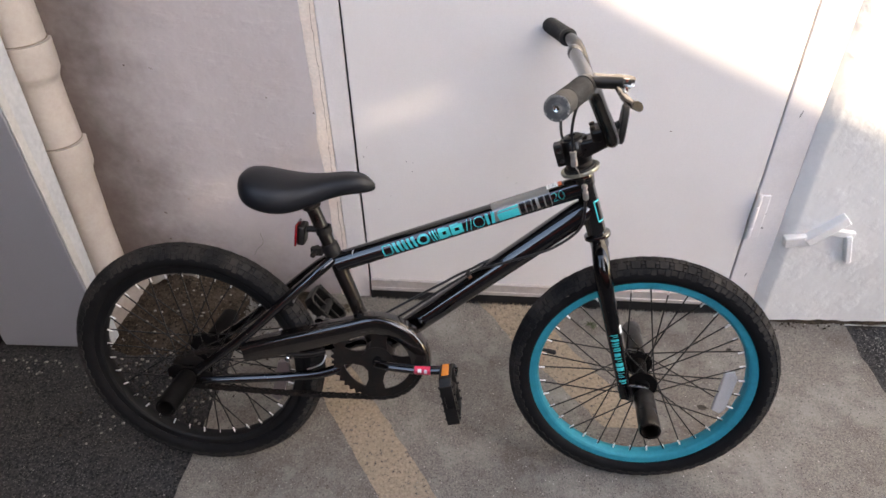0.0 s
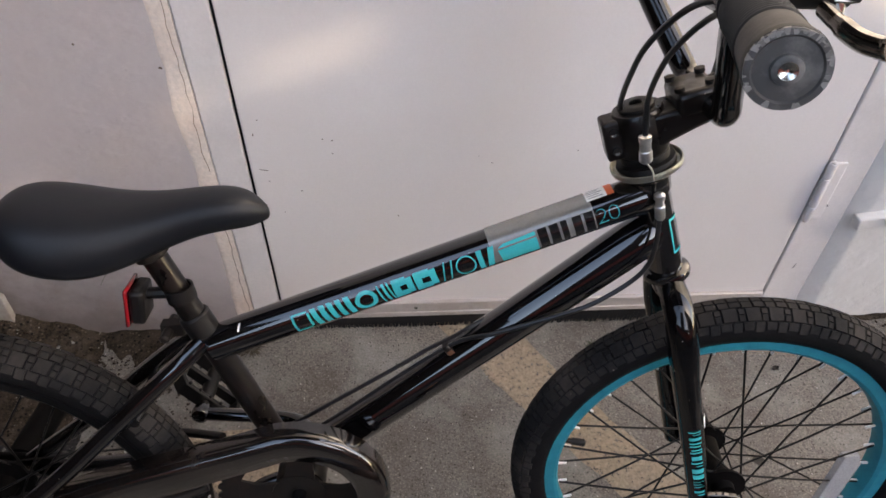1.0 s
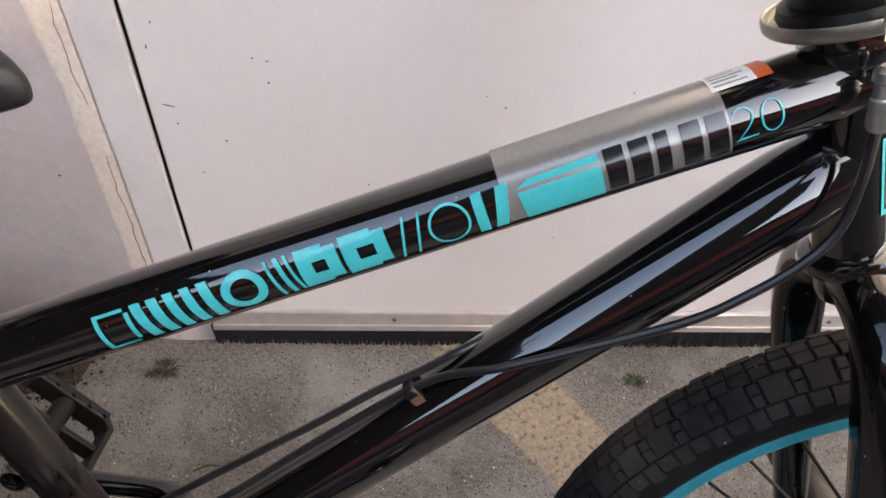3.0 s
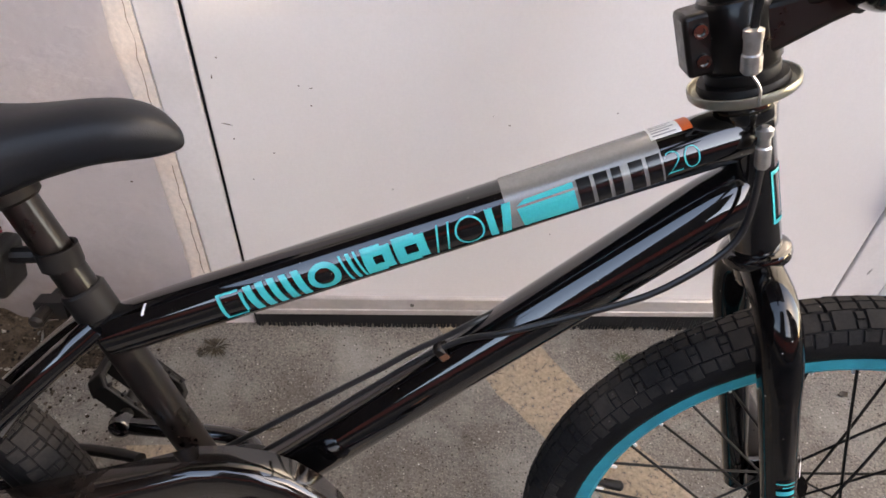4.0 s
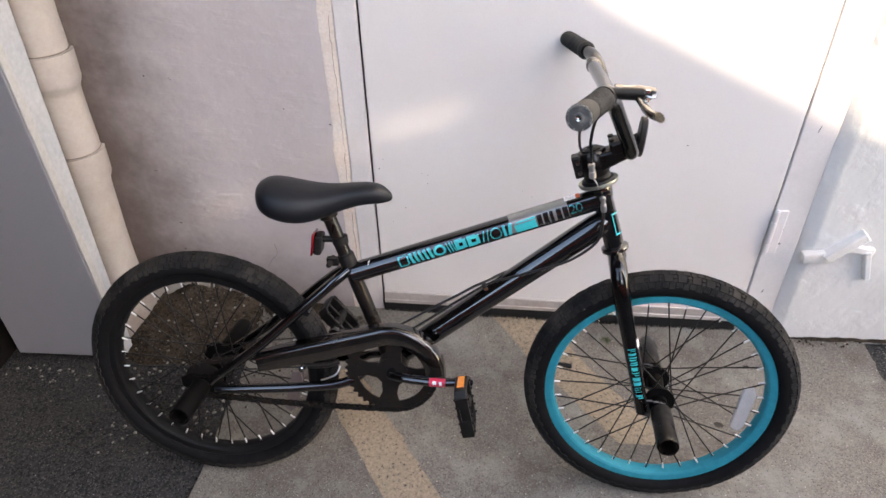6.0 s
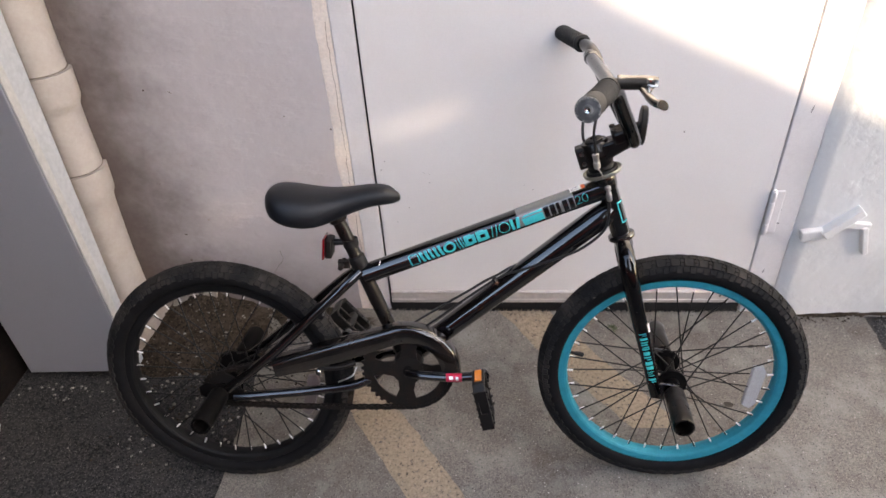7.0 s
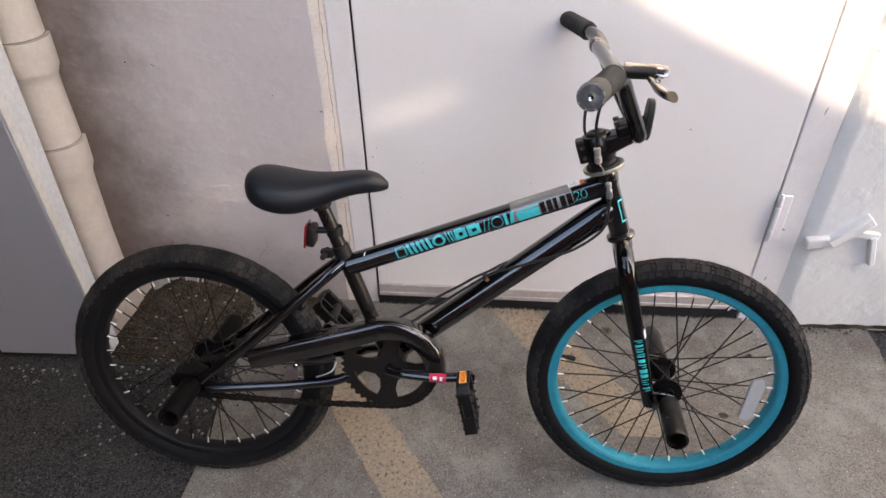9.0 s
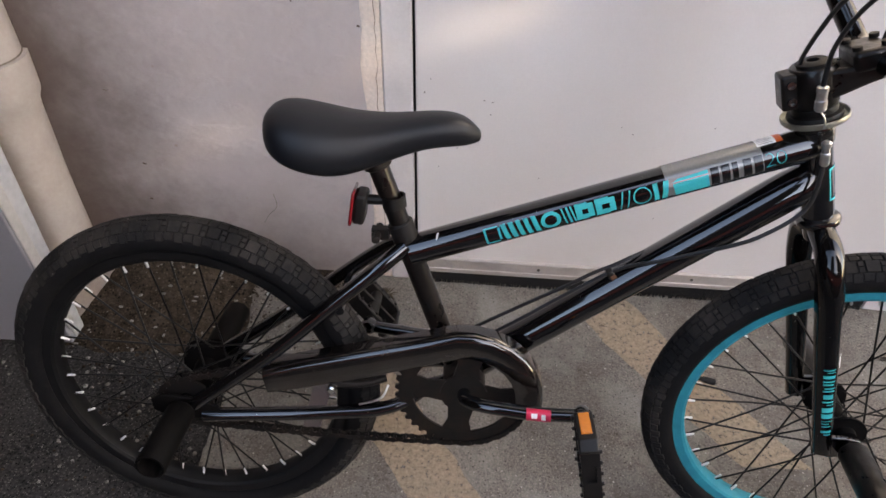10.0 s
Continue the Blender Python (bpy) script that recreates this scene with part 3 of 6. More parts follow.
chip_marks(bpy.data.objects["wall_left"], LEFT_Y, ((-0.785, 0.294, 0.0050, 0.0022, 12), (-0.794, 0.212, 0.0040, 0.0024, 0), (-0.372, 0.569, 0.0028, 0.0022, 0), (-0.406, 0.310, 0.0024, 0.0016, 0),
                                                   (-0.768, 0.677, 0.0026, 0.0022, 0), (-0.712, 0.671, 0.0060, 0.0008, 35), (-0.808, 0.442, 0.0060, 0.0007, 0)))
chip_marks(door_frame, DOOR_Y - 0.001, ((0.663, 0.326, 0.0020, 0.0030, 0), (0.666, 0.286, 0.0045, 0.0028, -20), (0.667, 0.581, 0.0014, 0.0100, 12), (0.666, 0.140, 0.0018, 0.0070, 8)), "chip_grey")


def wall_bracket():
    """Two painted-over angle stubs on the masonry."""
    h = thing("wall_bracket")
    y = RIGHT_Y
    for name, x, z, turn, length, high, deep in (("plate", 0.752, 0.268, -9, 0.036, 0.013, 0.016), ("arm", 0.800, 0.302, -42, 0.050, 0.011, 0.024), ("stub", 0.838, 0.288, 8, 0.034, 0.009, 0.010), ("tail", 0.868, 0.246, 74, 0.040, 0.007, 0.016)):
        part(name, moved(box(-length, length, -deep, 0.004, -high, high), Matrix.Translation((x, y, z)) @ Matrix.Rotation(radians(turn), 4, "Y")), "white_wall", h, bevel=0.003)
    return tagged(h, "white painted-over steel bracket stubs on masonry wall", "bracket")


wall_bracket()


# ---- the corner beside the bicycle ----
def downpipe():
    h = thing("downpipe", Matrix.Translation((-0.974, 1.275, 0)))
    r = 0.056

    def ax(z):
        return (0.042 * (z - 0.35), 0, z)

    cuts = [-0.01, 0.515, 0.745, 0.98, 1.3, 1.7, 2.2, 2.8, 3.2]
    for a, b in zip(cuts, cuts[1:]):
        pts, rad = [], []
        for k in range(33):
            t = k / 32
            z = a + (b - a) * t
            p = Vector(ax(z)) + Vector((0.004 * noise.noise((z * 5, 1, 0)), 0.003 * noise.noise((z * 5, 7, 0)), 0))
            pts.append(p)
            rad.append(r + 0.0075 * min(1.0, max(0.0, (0.085 - (b - z)) / 0.02)) + 0.0015 * noise.noise((z * 9, 2, 2)))
        part("pipe_length", sweep(pts, rad, 28), "cream_pipe", h)
    for z in (0.517, 0.747, 0.982):
        part("joint_crack", sweep([ax(z - 0.0009), ax(z + 0.0009)], r + 0.0030, 28), "joint_dirt", h, "grimy open joint")
    part("shoe", prism([(-0.09, -0.145), (0.000, -0.145), (0.105, 0.066), (-0.09, 0.066)], -0.012, 0.11), "footing_plaster", h, "brown-grey plastered footing, blotched darker", bevel=0.012, segments=3)
    return tagged(h, "cream painted round downpipe with cracked joints", "downpipe")


downpipe()


def pipe_foot():
    h = thing("anchor_plate", Matrix.Translation((-0.800, LEFT_Y, 0.118)))
    part("plate", prism([(-0.085, -0.055), (0.045, -0.055), (0.050, 0.035), (0.038, 0.047), (-0.03, 0.047), (-0.05, 0.035)], 0.0, 0.012), "chipped_plate", h, "chipped cream steel plate",
         m=Matrix.Rotation(radians(90), 4, "X"), bevel=0.002)
    part("bolt", lathe([(0.009, 0), (0.009, 0.006), (0.006, 0.008), (0.006, 0.03), (0.004, 0.031)], 8, at=(0.02, -0.012, 0.01), axis=(0, -1, 0)), "chrome", h)
    part("washer", lathe([(0.014, 0), (0.014, 0.002)], 16, at=(0.02, -0.012, 0.01), axis=(0, -1, 0)), "rust", h)
    part("rust_patch", lathe([(0.013, 0), (0.011, 0.0012), (0, 0.0014)], 9, at=(-0.028, -0.012, 0.018), axis=(0, -1, 0)), "rust", h)
    return tagged(h, "cream steel anchor plate with rust and a bolt", "anchor plate")


pipe_foot()


def leaning_panel():
    h = thing("white_cabinet", Matrix.Translation((-1.06, 1.11, 0)))
    part("front", box(-0.145, 0.133, 0, 0.012, 0.012, 1.6), "panel_shaded", h, bevel=0.002)
    part("side", ([(x, y, z) for x in (0.124, 0.1345) for y, z in ((0.0125, 0.012), (0.045, 0.012), (0.098, 1.0), (0.115, 1.6), (0.0125, 1.6))],
                  [(0, 1, 2, 3, 4), (9, 8, 7, 6, 5)] + [(i, (i + 1) % 5, (i + 1) % 5 + 5, i + 5) for i in range(5)]), "trim_white", h, "white side edge", bevel=0.003)
    part("edge_strip", box(0.1340, 0.1375, 0.004, 0.026, 0.05, 1.6), "trim_cream", h, "cream edge strip", bevel=0.002)
    part("back", box(-0.145, 0.1235, 0.013, 0.045, 0.012, 1.6), "panel_shaded", h)
    return tagged(h, "plain grey-white sheet metal cabinet standing on asphalt", "cabinet")


leaning_panel()


# stands in for an unidentified flat white thing; the crumpled form is made up
def crumpled_bag():
    verts, faces = lathe([(0.0, 0.0), (0.08, 0.0), (0.10, 0.02), (0.085, 0.05), (0.04, 0.075), (0.0, 0.08)], 22)
    verts = [Vector(v) for v in verts]
    verts = [v * (1 + 0.35 * noise.noise(v * 18)) for v in verts]
    verts = [(v.x, v.y, max(v.z, -0.012)) for v in verts]
    return tagged(part("white_object", (verts, faces), "bag_white", m=Matrix.Translation((-1.280, 0.89, -0.012))), "unidentified white object on asphalt, shaped as a crumpled bag", "bag")


crumpled_bag()

# added wall that keeps sky light off the left corner
tagged(part("blocking_wall", box(-1.62, -1.245, -0.45, 1.318, -0.05, 1.55), "gap_black"), "added near-black wall that blocks sky light from the left", "wall", kind="structure")
# unseen; inferred from tube reflections and cut short at the right for sky light
tagged(part("roof_overhang", box(-3.5, 1.0, -0.10, 1.60, 3.0, 3.14), "roof_tile"), "dark unseen roof overhang over the door", "roof", kind="structure")

# unseen building added across the way, its gable placed to throw the shade
GY = -3.5
T = (DOOR_Y - GY) / -SUN_TO.y


def shade_point(x, z):
    p = Vector((x, DOOR_Y, z)) + SUN_TO * T
    return p.x, p.z


(ax_, az_), (bx_, bz_) = shade_point(0.29, 0.815), shade_point(0.869, 0.533)
slope = (bz_ - az_) / (bx_ - ax_)


def gable(x):
    """The shade caster's sloping edge, wobbled so the shade's rim is uneven."""
    return az_ + slope * (x - ax_) + 0.010 * noise.noise((x * 3.1, 0.4, 0)) + 0.006 * noise.noise((x * 9.0, 2.2, 0))


ridge = 6.0
eave = 11.5
LOW = 1.9
TOWER = 7.6
SCREEN = (4.9, 6.15, 5.60, 6.55)
opp = thing("shade_caster", Matrix.Translation((0, GY, 0)))
sx0, sx1, sz0, sz1 = SCREEN
roofline = [(sx1 + (eave - sx1) * k / 160, gable(sx1 + (eave - sx1) * k / 160)) for k in range(160, -1, -1)]
# low and high stretches are set for sky light and tube reflections
for outline in ([(-9.0, -0.05), (2.6, -0.05), (2.6, LOW), (0.5, LOW), (0.5, 6.5), (-1.6, 6.5), (-1.6, LOW), (-6.5, LOW), (-6.5, 6.5), (-9.0, 6.5)],
                [(2.6, -0.05), (sx0, -0.05), (sx0, TOWER), (2.6, TOWER)],
                [(sx0, -0.05), (sx1, -0.05), (sx1, sz0), (sx0, sz0)],
                [(sx0, sz1), (sx1, sz1), (sx1, gable(sx1)), (ridge, gable(ridge)), (ridge, TOWER), (sx0, TOWER)],
                [(sx1, -0.05), (eave, -0.05)] + roofline):
    part("wall", prism(outline, 0, 0.12), "caster_wall", opp, m=Matrix.Rotation(radians(90), 4, "X"))
# unseen band, added only to redden reflections in the black tubes
part("reflection_band", box(-8.9, 11.4, 0.001, 0.03, 0.55, 1.35), "red_brown", opp, "added red-brown band for red lines in the tube reflections")


def pierced_sheet(gaps):
    """A thin sheet added in the opening; narrow gaps cast light patches on the door."""
    xs = sorted({sx0, sx1} | {v for g in gaps for v in g[:2]})
    zs = sorted({sz0, sz1} | {v for g in gaps for v in g[2:]})
    geos = []
    for xa, xb in zip(xs, xs[1:]):
        for za, zb in zip(zs, zs[1:]):
            mx, mz = (xa + xb) / 2, (za + zb) / 2
            if not any(g[0] < mx < g[1] and g[2] < mz < g[3] for g in gaps):
                geos.append(box(xa, xb, -0.0015, -0.0005, za, zb))
    return join(*geos)


# places and sizes aim patches of sun that stand for reflected light
gaps = []
for x, z, wide, high in ((-0.245, 0.562, 0.06, 0.004), (-0.185, 0.578, 0.07, 0.006), (-0.12, 0.603, 0.07, 0.006), (0.07, 0.675, 0.07, 0.005),
                         (-0.70, 0.338, 0.05, 0.003), (-0.645, 0.362, 0.06, 0.005), (-0.585, 0.387, 0.06, 0.004), (-0.46, 0.443, 0.05, 0.004),
                         (-0.352, 0.515, 0.010, 0.030), (0.14, 0.112, 0.10, 0.004)):
    gx, gz = shade_point(x, z)
    gaps.append((gx - wide / 2, gx + wide / 2, gz - high / 2, gz + high / 2))
part("screen", pierced_sheet(gaps), "roof_tile", opp, "added dark sheet with gaps for patches of sun")
tagged(opp, "unseen building shape added across the yard to shade the door", "building", kind="structure")


# ---- the bicycle ----
U = Vector((math.cos(-0.00953), math.sin(-0.00953), 0))
N = Vector((math.sin(-0.00953), -math.cos(-0.00953), 0))
LEANING = radians(13.1)
Wv = N * math.cos(LEANING) + Vector((0, 0, math.sin(LEANING)))
Vv = Vector((0, 0, math.cos(LEANING))) - N * math.sin(LEANING)
BIKE = Matrix(((U.x, Vv.x, Wv.x, 0), (U.y, Vv.y, Wv.y, 0.8183), (U.z, Vv.z, Wv.z, 0), (0, 0, 0, 1)))
bike = thing("bicycle", BIKE)
tagged(bike, "small black freestyle bicycle with teal front rim leaning against a door", "bicycle")

R = 0.2505
REAR, FRONT, BB = (-0.5546, R), (0.3114, R), (-0.189, 0.290)
HEAD_TOP, HEAD_BOT = Vector((0.1705, 0.640, 0)), Vector((0.2035, 0.540, 0))
AXIS = (HEAD_TOP - HEAD_BOT).normalized()
STEER = Matrix.Translation(HEAD_BOT) @ Matrix.Rotation(-0.0875, 4, AXIS) @ Matrix.Translation(-HEAD_BOT)


def tyre_geo():
    a, c = 0.0235, R - 0.0255
    prof = []
    for k in range(20):
        t = 2 * math.pi * k / 20
        h, r = a * 1.0 * math.sin(t), c + a * math.cos(t)
        if r < 0.2075:
            r, h = 0.2075, h * 0.55
        prof.append((r, h))
    return lathe(prof, 96, closed=True)


def tread_geo(seed):
    """Square blocks, corner blocks and side lugs round the tyre's crown."""
    rnd = random.Random(seed)
    verts, faces = [], []
    c, a = R - 0.0255, 0.0232
    n = 64
    pitch = 2 * math.pi / n
    blocks = []
    for i in range(n):
        for side in (1, -1):
            k = i + (0.5 if side < 0 else 0.0)
            # centre chevrons, square shoulder blocks each with a small corner block, and paired side lugs
            blocks += [(k + 0.015, k + 0.50, 0.6, 17.2, side, 0.0027), (k + 0.53, k + 0.985, 1.4, 19.4, side, 0.0027),
                       (k + 0.245, k + 0.895, 18.6, 52.6, side, 0.0028), (k + 0.925, k + 1.215, 20.6, 35.6, side, 0.0020), (k + 0.925, k + 1.215, 36.8, 52.6, side, 0.0019),
                       (k + 0.065, k + 0.50, 54.0, 82, side, 0.0015), (k + 0.54, k + 1.03, 54.0, 76, side, 0.0015)]
    for ka, kb, lo, hi, side, hgt in blocks:
        t0, t1 = ka * pitch, kb * pitch
        hgt += rnd.uniform(-0.0004, 0.0003)
        skew = rnd.uniform(-0.02, 0.02) * pitch
        k = len(verts)
        for h_, ins in ((0.0, 0.0), (hgt, 1.0)):
            for t, p in ((t0, lo), (t1, lo), (t1, hi), (t0, hi)):
                tt = t + (0.034 * pitch * ins if t == t0 else -0.034 * pitch * ins) + (skew if p == hi else 0)
                pp = side * radians(p + (1.3 if p == lo else -1.3) * ins)
                rr = c + (a + h_) * math.cos(pp)
                verts.append((rr * math.cos(tt), rr * math.sin(tt), (a + h_) * math.sin(pp)))
        faces += [(k + 4, k + 5, k + 6, k + 7), (k, k + 1, k + 5, k + 4), (k + 1, k + 2, k + 6, k + 5), (k + 2, k + 3, k + 7, k + 6), (k + 3, k, k + 4, k + 7)]
    return verts, faces


def rim_geo():
    prof = [(0.2108, 0.0125), (0.2108, 0.0148), (0.2095, 0.0155), (0.1985, 0.0150), (0.1945, 0.0125), (0.1925, 0.0070), (0.1918, 0.0),
            (0.1925, -0.0070), (0.1945, -0.0125), (0.1985, -0.0150), (0.2095, -0.0155), (0.2108, -0.0148), (0.2108, -0.0125), (0.200, -0.010), (0.200, 0.010)]
    return lathe(prof, 96, closed=True)


def wheel(m, rim_mat, label, rear=False, spin=0.0):
    """Hub, with tyre, rim and 36 laced spokes under it."""
    fl, fr = (0.030, 0.031) if rear else (0.034, 0.024)
    hub = [(0.005, -0.072), (0.007, -0.072), (0.007, -fl - 0.012), (0.013, -fl - 0.012), (0.014, -fl - 0.003), (fr + 0.004, -fl - 0.0025), (fr + 0.004, -fl + 0.001), (0.016, -fl + 0.004),
           (0.0135, 0), (0.016, fl - 0.004), (fr + 0.004, fl - 0.001), (fr + 0.004, fl + 0.0025), (0.014, fl + 0.003), (0.013, fl + 0.012), (0.007, fl + 0.012), (0.007, 0.072), (0.005, 0.072)]
    w = part("wheel", lathe(hub, 24), "hub_shade_black", bike, label, m)
    part("tyre", tyre_geo(), "rubber", w, "black rubber tyre, dusty", sharp=60)
    tr = part("tread", tread_geo(3 if rear else 4), "tread", w, "dusty block tread", sharp=20)
    tr["kind"] = "stuff"
    part("rim", rim_geo(), rim_mat, w, "teal painted rim" if not rear else "black rim", sharp=28)
    pitch = 2 * math.pi / 36
    meshes = {}
    for side in (1, -1):
        for way in (1, -1):
            ha = way * radians(62)
            a = Vector((fr * math.cos(ha), fr * math.sin(ha), side * fl))
            b = Vector((0.1905, 0, side * 0.002))
            mid = a.lerp(b, 0.5)
            bow = Vector((0, 0, side * way * 0.0018))
            meshes[side, way] = make_mesh("spoke", *sweep([a, mid + bow, b], 0.0013, 6), "spoke_steel")
    b = Vector((0.1905, 0, 0))
    nip = make_mesh("nipple", *lathe([(0.0, -0.0112), (0.0012, -0.0110), (0.0016, -0.0098), (0.0017, 0.0), (0.0018, 0.0015)], 8, at=(0.1915, 0, 0), axis=(1, 0, 0)), "nipple_zinc")
    for i in range(36):
        side = 1 if i % 2 else -1
        way = 1 if (i // 2) % 2 else -1
        turn = Matrix.Rotation(spin + i * pitch, 4, "Z")
        for nm, me in (("spoke", meshes[side, way]), ("nipple", nip)):
            o = new(nm, me)
            o.parent = w
            o.matrix_local = turn
    return w


rear_wheel = wheel(Matrix.Translation((REAR[0], REAR[1], 0)), "black_rim", "rear wheel with black rim and tyre", rear=True, spin=0.05)
front_wheel = wheel(STEER @ Matrix.Translation((FRONT[0], FRONT[1], 0)), "teal_rim", "front wheel with a teal rim", spin=0.02)
part("valve", join(lathe([(0.0032, 0), (0.0032, 0.012), (0.0045, 0.010), (0.0048, 0.025), (0.003, 0.027)], 12, at=(0.192, 0, 0), axis=(-1, 0, 0))), "black_plastic", front_wheel, "black valve cap", Matrix.Rotation(radians(168.5), 4, "Z"))


def wheel_reflector(w, ang, rad, mat="clear_lens"):
    outline = [(-0.012, -0.044), (0.004, -0.050), (0.012, -0.036), (0.013, 0.036), (0.004, 0.050), (-0.012, 0.044)]
    part("wheel_reflector", prism(outline, -0.004, 0.006), mat, w, "clear plastic spoke reflector", Matrix.Rotation(radians(ang), 4, "Z") @ Matrix.Translation((rad, 0, 0.006)), bevel=0.0015)


wheel_reflector(front_wheel, -7, 0.159)
wheel_reflector(rear_wheel, -15, 0.166, "dull_lens")


def peg(side, m, mat="dusty_paint"):
    r = 0.0185
    prof = [(0.006, 0.066), (r - 0.002, 0.066), (r, 0.070), (r, 0.160), (r - 0.0008, 0.162), (r - 0.004, 0.162), (r - 0.0045, 0.160), (r - 0.0045, 0.10), (0.004, 0.10)]
    part("peg", lathe(prof, 24, axis=(0, 0, side)), mat, bike, "hollow steel axle peg", m)


for side in (1, -1):
    peg(side, Matrix.Translation((REAR[0], REAR[1], 0)), "hub_shade_black")
    peg(side, STEER @ Matrix.Translation((FRONT[0], FRONT[1], 0)))

# frame
TT_A, TT_B = Vector((-0.262, 0.4713, 0)), Vector((0.1745, 0.6303, 0))
DT_A, DT_B = Vector((-0.180, 0.301, 0)), Vector((0.186, 0.5925, 0))
TT_R, DT_R = 0.0189, 0.0200
ST_TOP = Vector((-0.2735, 0.503, 0))
part("top_tube", sweep([TT_A, TT_A.lerp(TT_B, 0.5), TT_B], TT_R, 48), "black_paint", bike, "glossy black top tube")
part("down_tube", sweep([DT_A, DT_A.lerp(DT_B, 0.25), DT_A.lerp(DT_B, 0.5), DT_A.lerp(DT_B, 0.90), DT_A.lerp(DT_B, 0.94), DT_A.lerp(DT_B, 0.975), DT_B], [DT_R + 0.0008, DT_R + 0.0010, DT_R + 0.0014, DT_R + 0.0026, DT_R + 0.0022, DT_R + 0.0008, DT_R - 0.003], 40), "black_paint", bike, "glossy black down tube")
part("seat_tube", sweep([Vector((-0.196, 0.280, 0)), ST_TOP], 0.0135, 24), "dusty_paint", bike, "scratched glossy black seat tube")
part("head_tube", lathe([(0.0172, -0.002), (0.0172, 0.095), (0.019, 0.098), (0.019, 0.104), (0.015, 0.106)], 32, at=HEAD_BOT, axis=AXIS), "black_paint", bike)
part("bottom_bracket", lathe([(0.027, -0.037), (0.028, -0.034), (0.028, 0.034), (0.027, 0.037)], 28, at=(BB[0], BB[1], 0)), "dusty_paint", bike)
for s in (1, -1):
    part("chain_stay", sweep(curve([(BB[0] - 0.01, BB[1], s * 0.018), (-0.235, 0.282, s * 0.026), (-0.262, 0.266, s * 0.038), (-0.30, 0.256, s * 0.048), (-0.36, 0.251, s * 0.053), (-0.43, 0.246, s * 0.056), (-0.530, 0.238, s * 0.058)], 6), 0.0092, 16), "black_paint", bike)
    part("seat_stay", sweep(curve([(ST_TOP.x + 0.006, 0.482, s * 0.010), (-0.300, 0.457, s * 0.026), (-0.36, 0.405, s * 0.038), (-0.44, 0.333, s * 0.048), (-0.540, 0.256, s * 0.057)], 6), 0.0096, 16), "black_paint", bike)
    part("dropout", moved(prism([(-0.045, 0.012), (-0.030, 0.020), (0.012, 0.016), (0.042, 0.004), (0.045, -0.016), (0.012, -0.018), (-0.030, -0.014), (-0.045, -0.006)], s * 0.058 - 0.0025, s * 0.058 + 0.0025), Matrix.Translation((REAR[0] + 0.004, REAR[1], 0))), "hub_shade_black", bike, bevel=0.001)
    part("axle_nut", lathe([(0.0125, 0.061), (0.0125, 0.067), (0.011, 0.068)], 6, at=(REAR[0], REAR[1], 0), axis=(0, 0, s)), "hub_shade_black", bike)
part("stay_bridge", sweep([(-0.345, 0.405, -0.042), (-0.345, 0.405, 0.042)], 0.006, 12), "black_paint", bike)

# seat post, clamp, saddle
POST_TOP = Vector((-0.3065, 0.598, 0))
part("seat_post", sweep([ST_TOP - Vector((0, 0.05, 0)) * 0, ST_TOP.lerp(POST_TOP, 0.5), POST_TOP], 0.0122, 20), "dusty_paint", bike, "scuffed black steel seat post")
SD = (POST_TOP - ST_TOP).normalized()
clamp = part("seat_clamp", lathe([(0.0140, -0.014), (0.0156, -0.012), (0.0156, 0.009), (0.0140, 0.011)], 24, at=ST_TOP - SD * 0.004, axis=SD), "black_plastic", bike)
part("bolt", join(box(-0.309, -0.288, 0.486, 0.500, -0.006, 0.006), lathe([(0.005, -0.017), (0.005, 0.020), (0.003, 0.022)], 10, at=(-0.302, 0.493, 0))), "dark_steel", clamp, "seat clamp bolt")
post_clamp = part("post_clamp", join(lathe([(0.014, -0.010), (0.0165, -0.008), (0.0165, 0.012), (0.013, 0.014)], 20, at=POST_TOP - SD * 0.012, axis=SD), sweep([(-0.312, 0.597, -0.028), (-0.312, 0.597, 0.028)], 0.010, 14)), "dark_steel", bike)
for s in (1, -1):
    part("seat_rail", sweep(curve([(-0.375, 0.607, s * 0.022), (-0.34, 0.600, s * 0.020), (-0.29, 0.599, s * 0.019), (-0.235, 0.612, s * 0.010)], 6), 0.0036, 10), "dark_steel", bike)


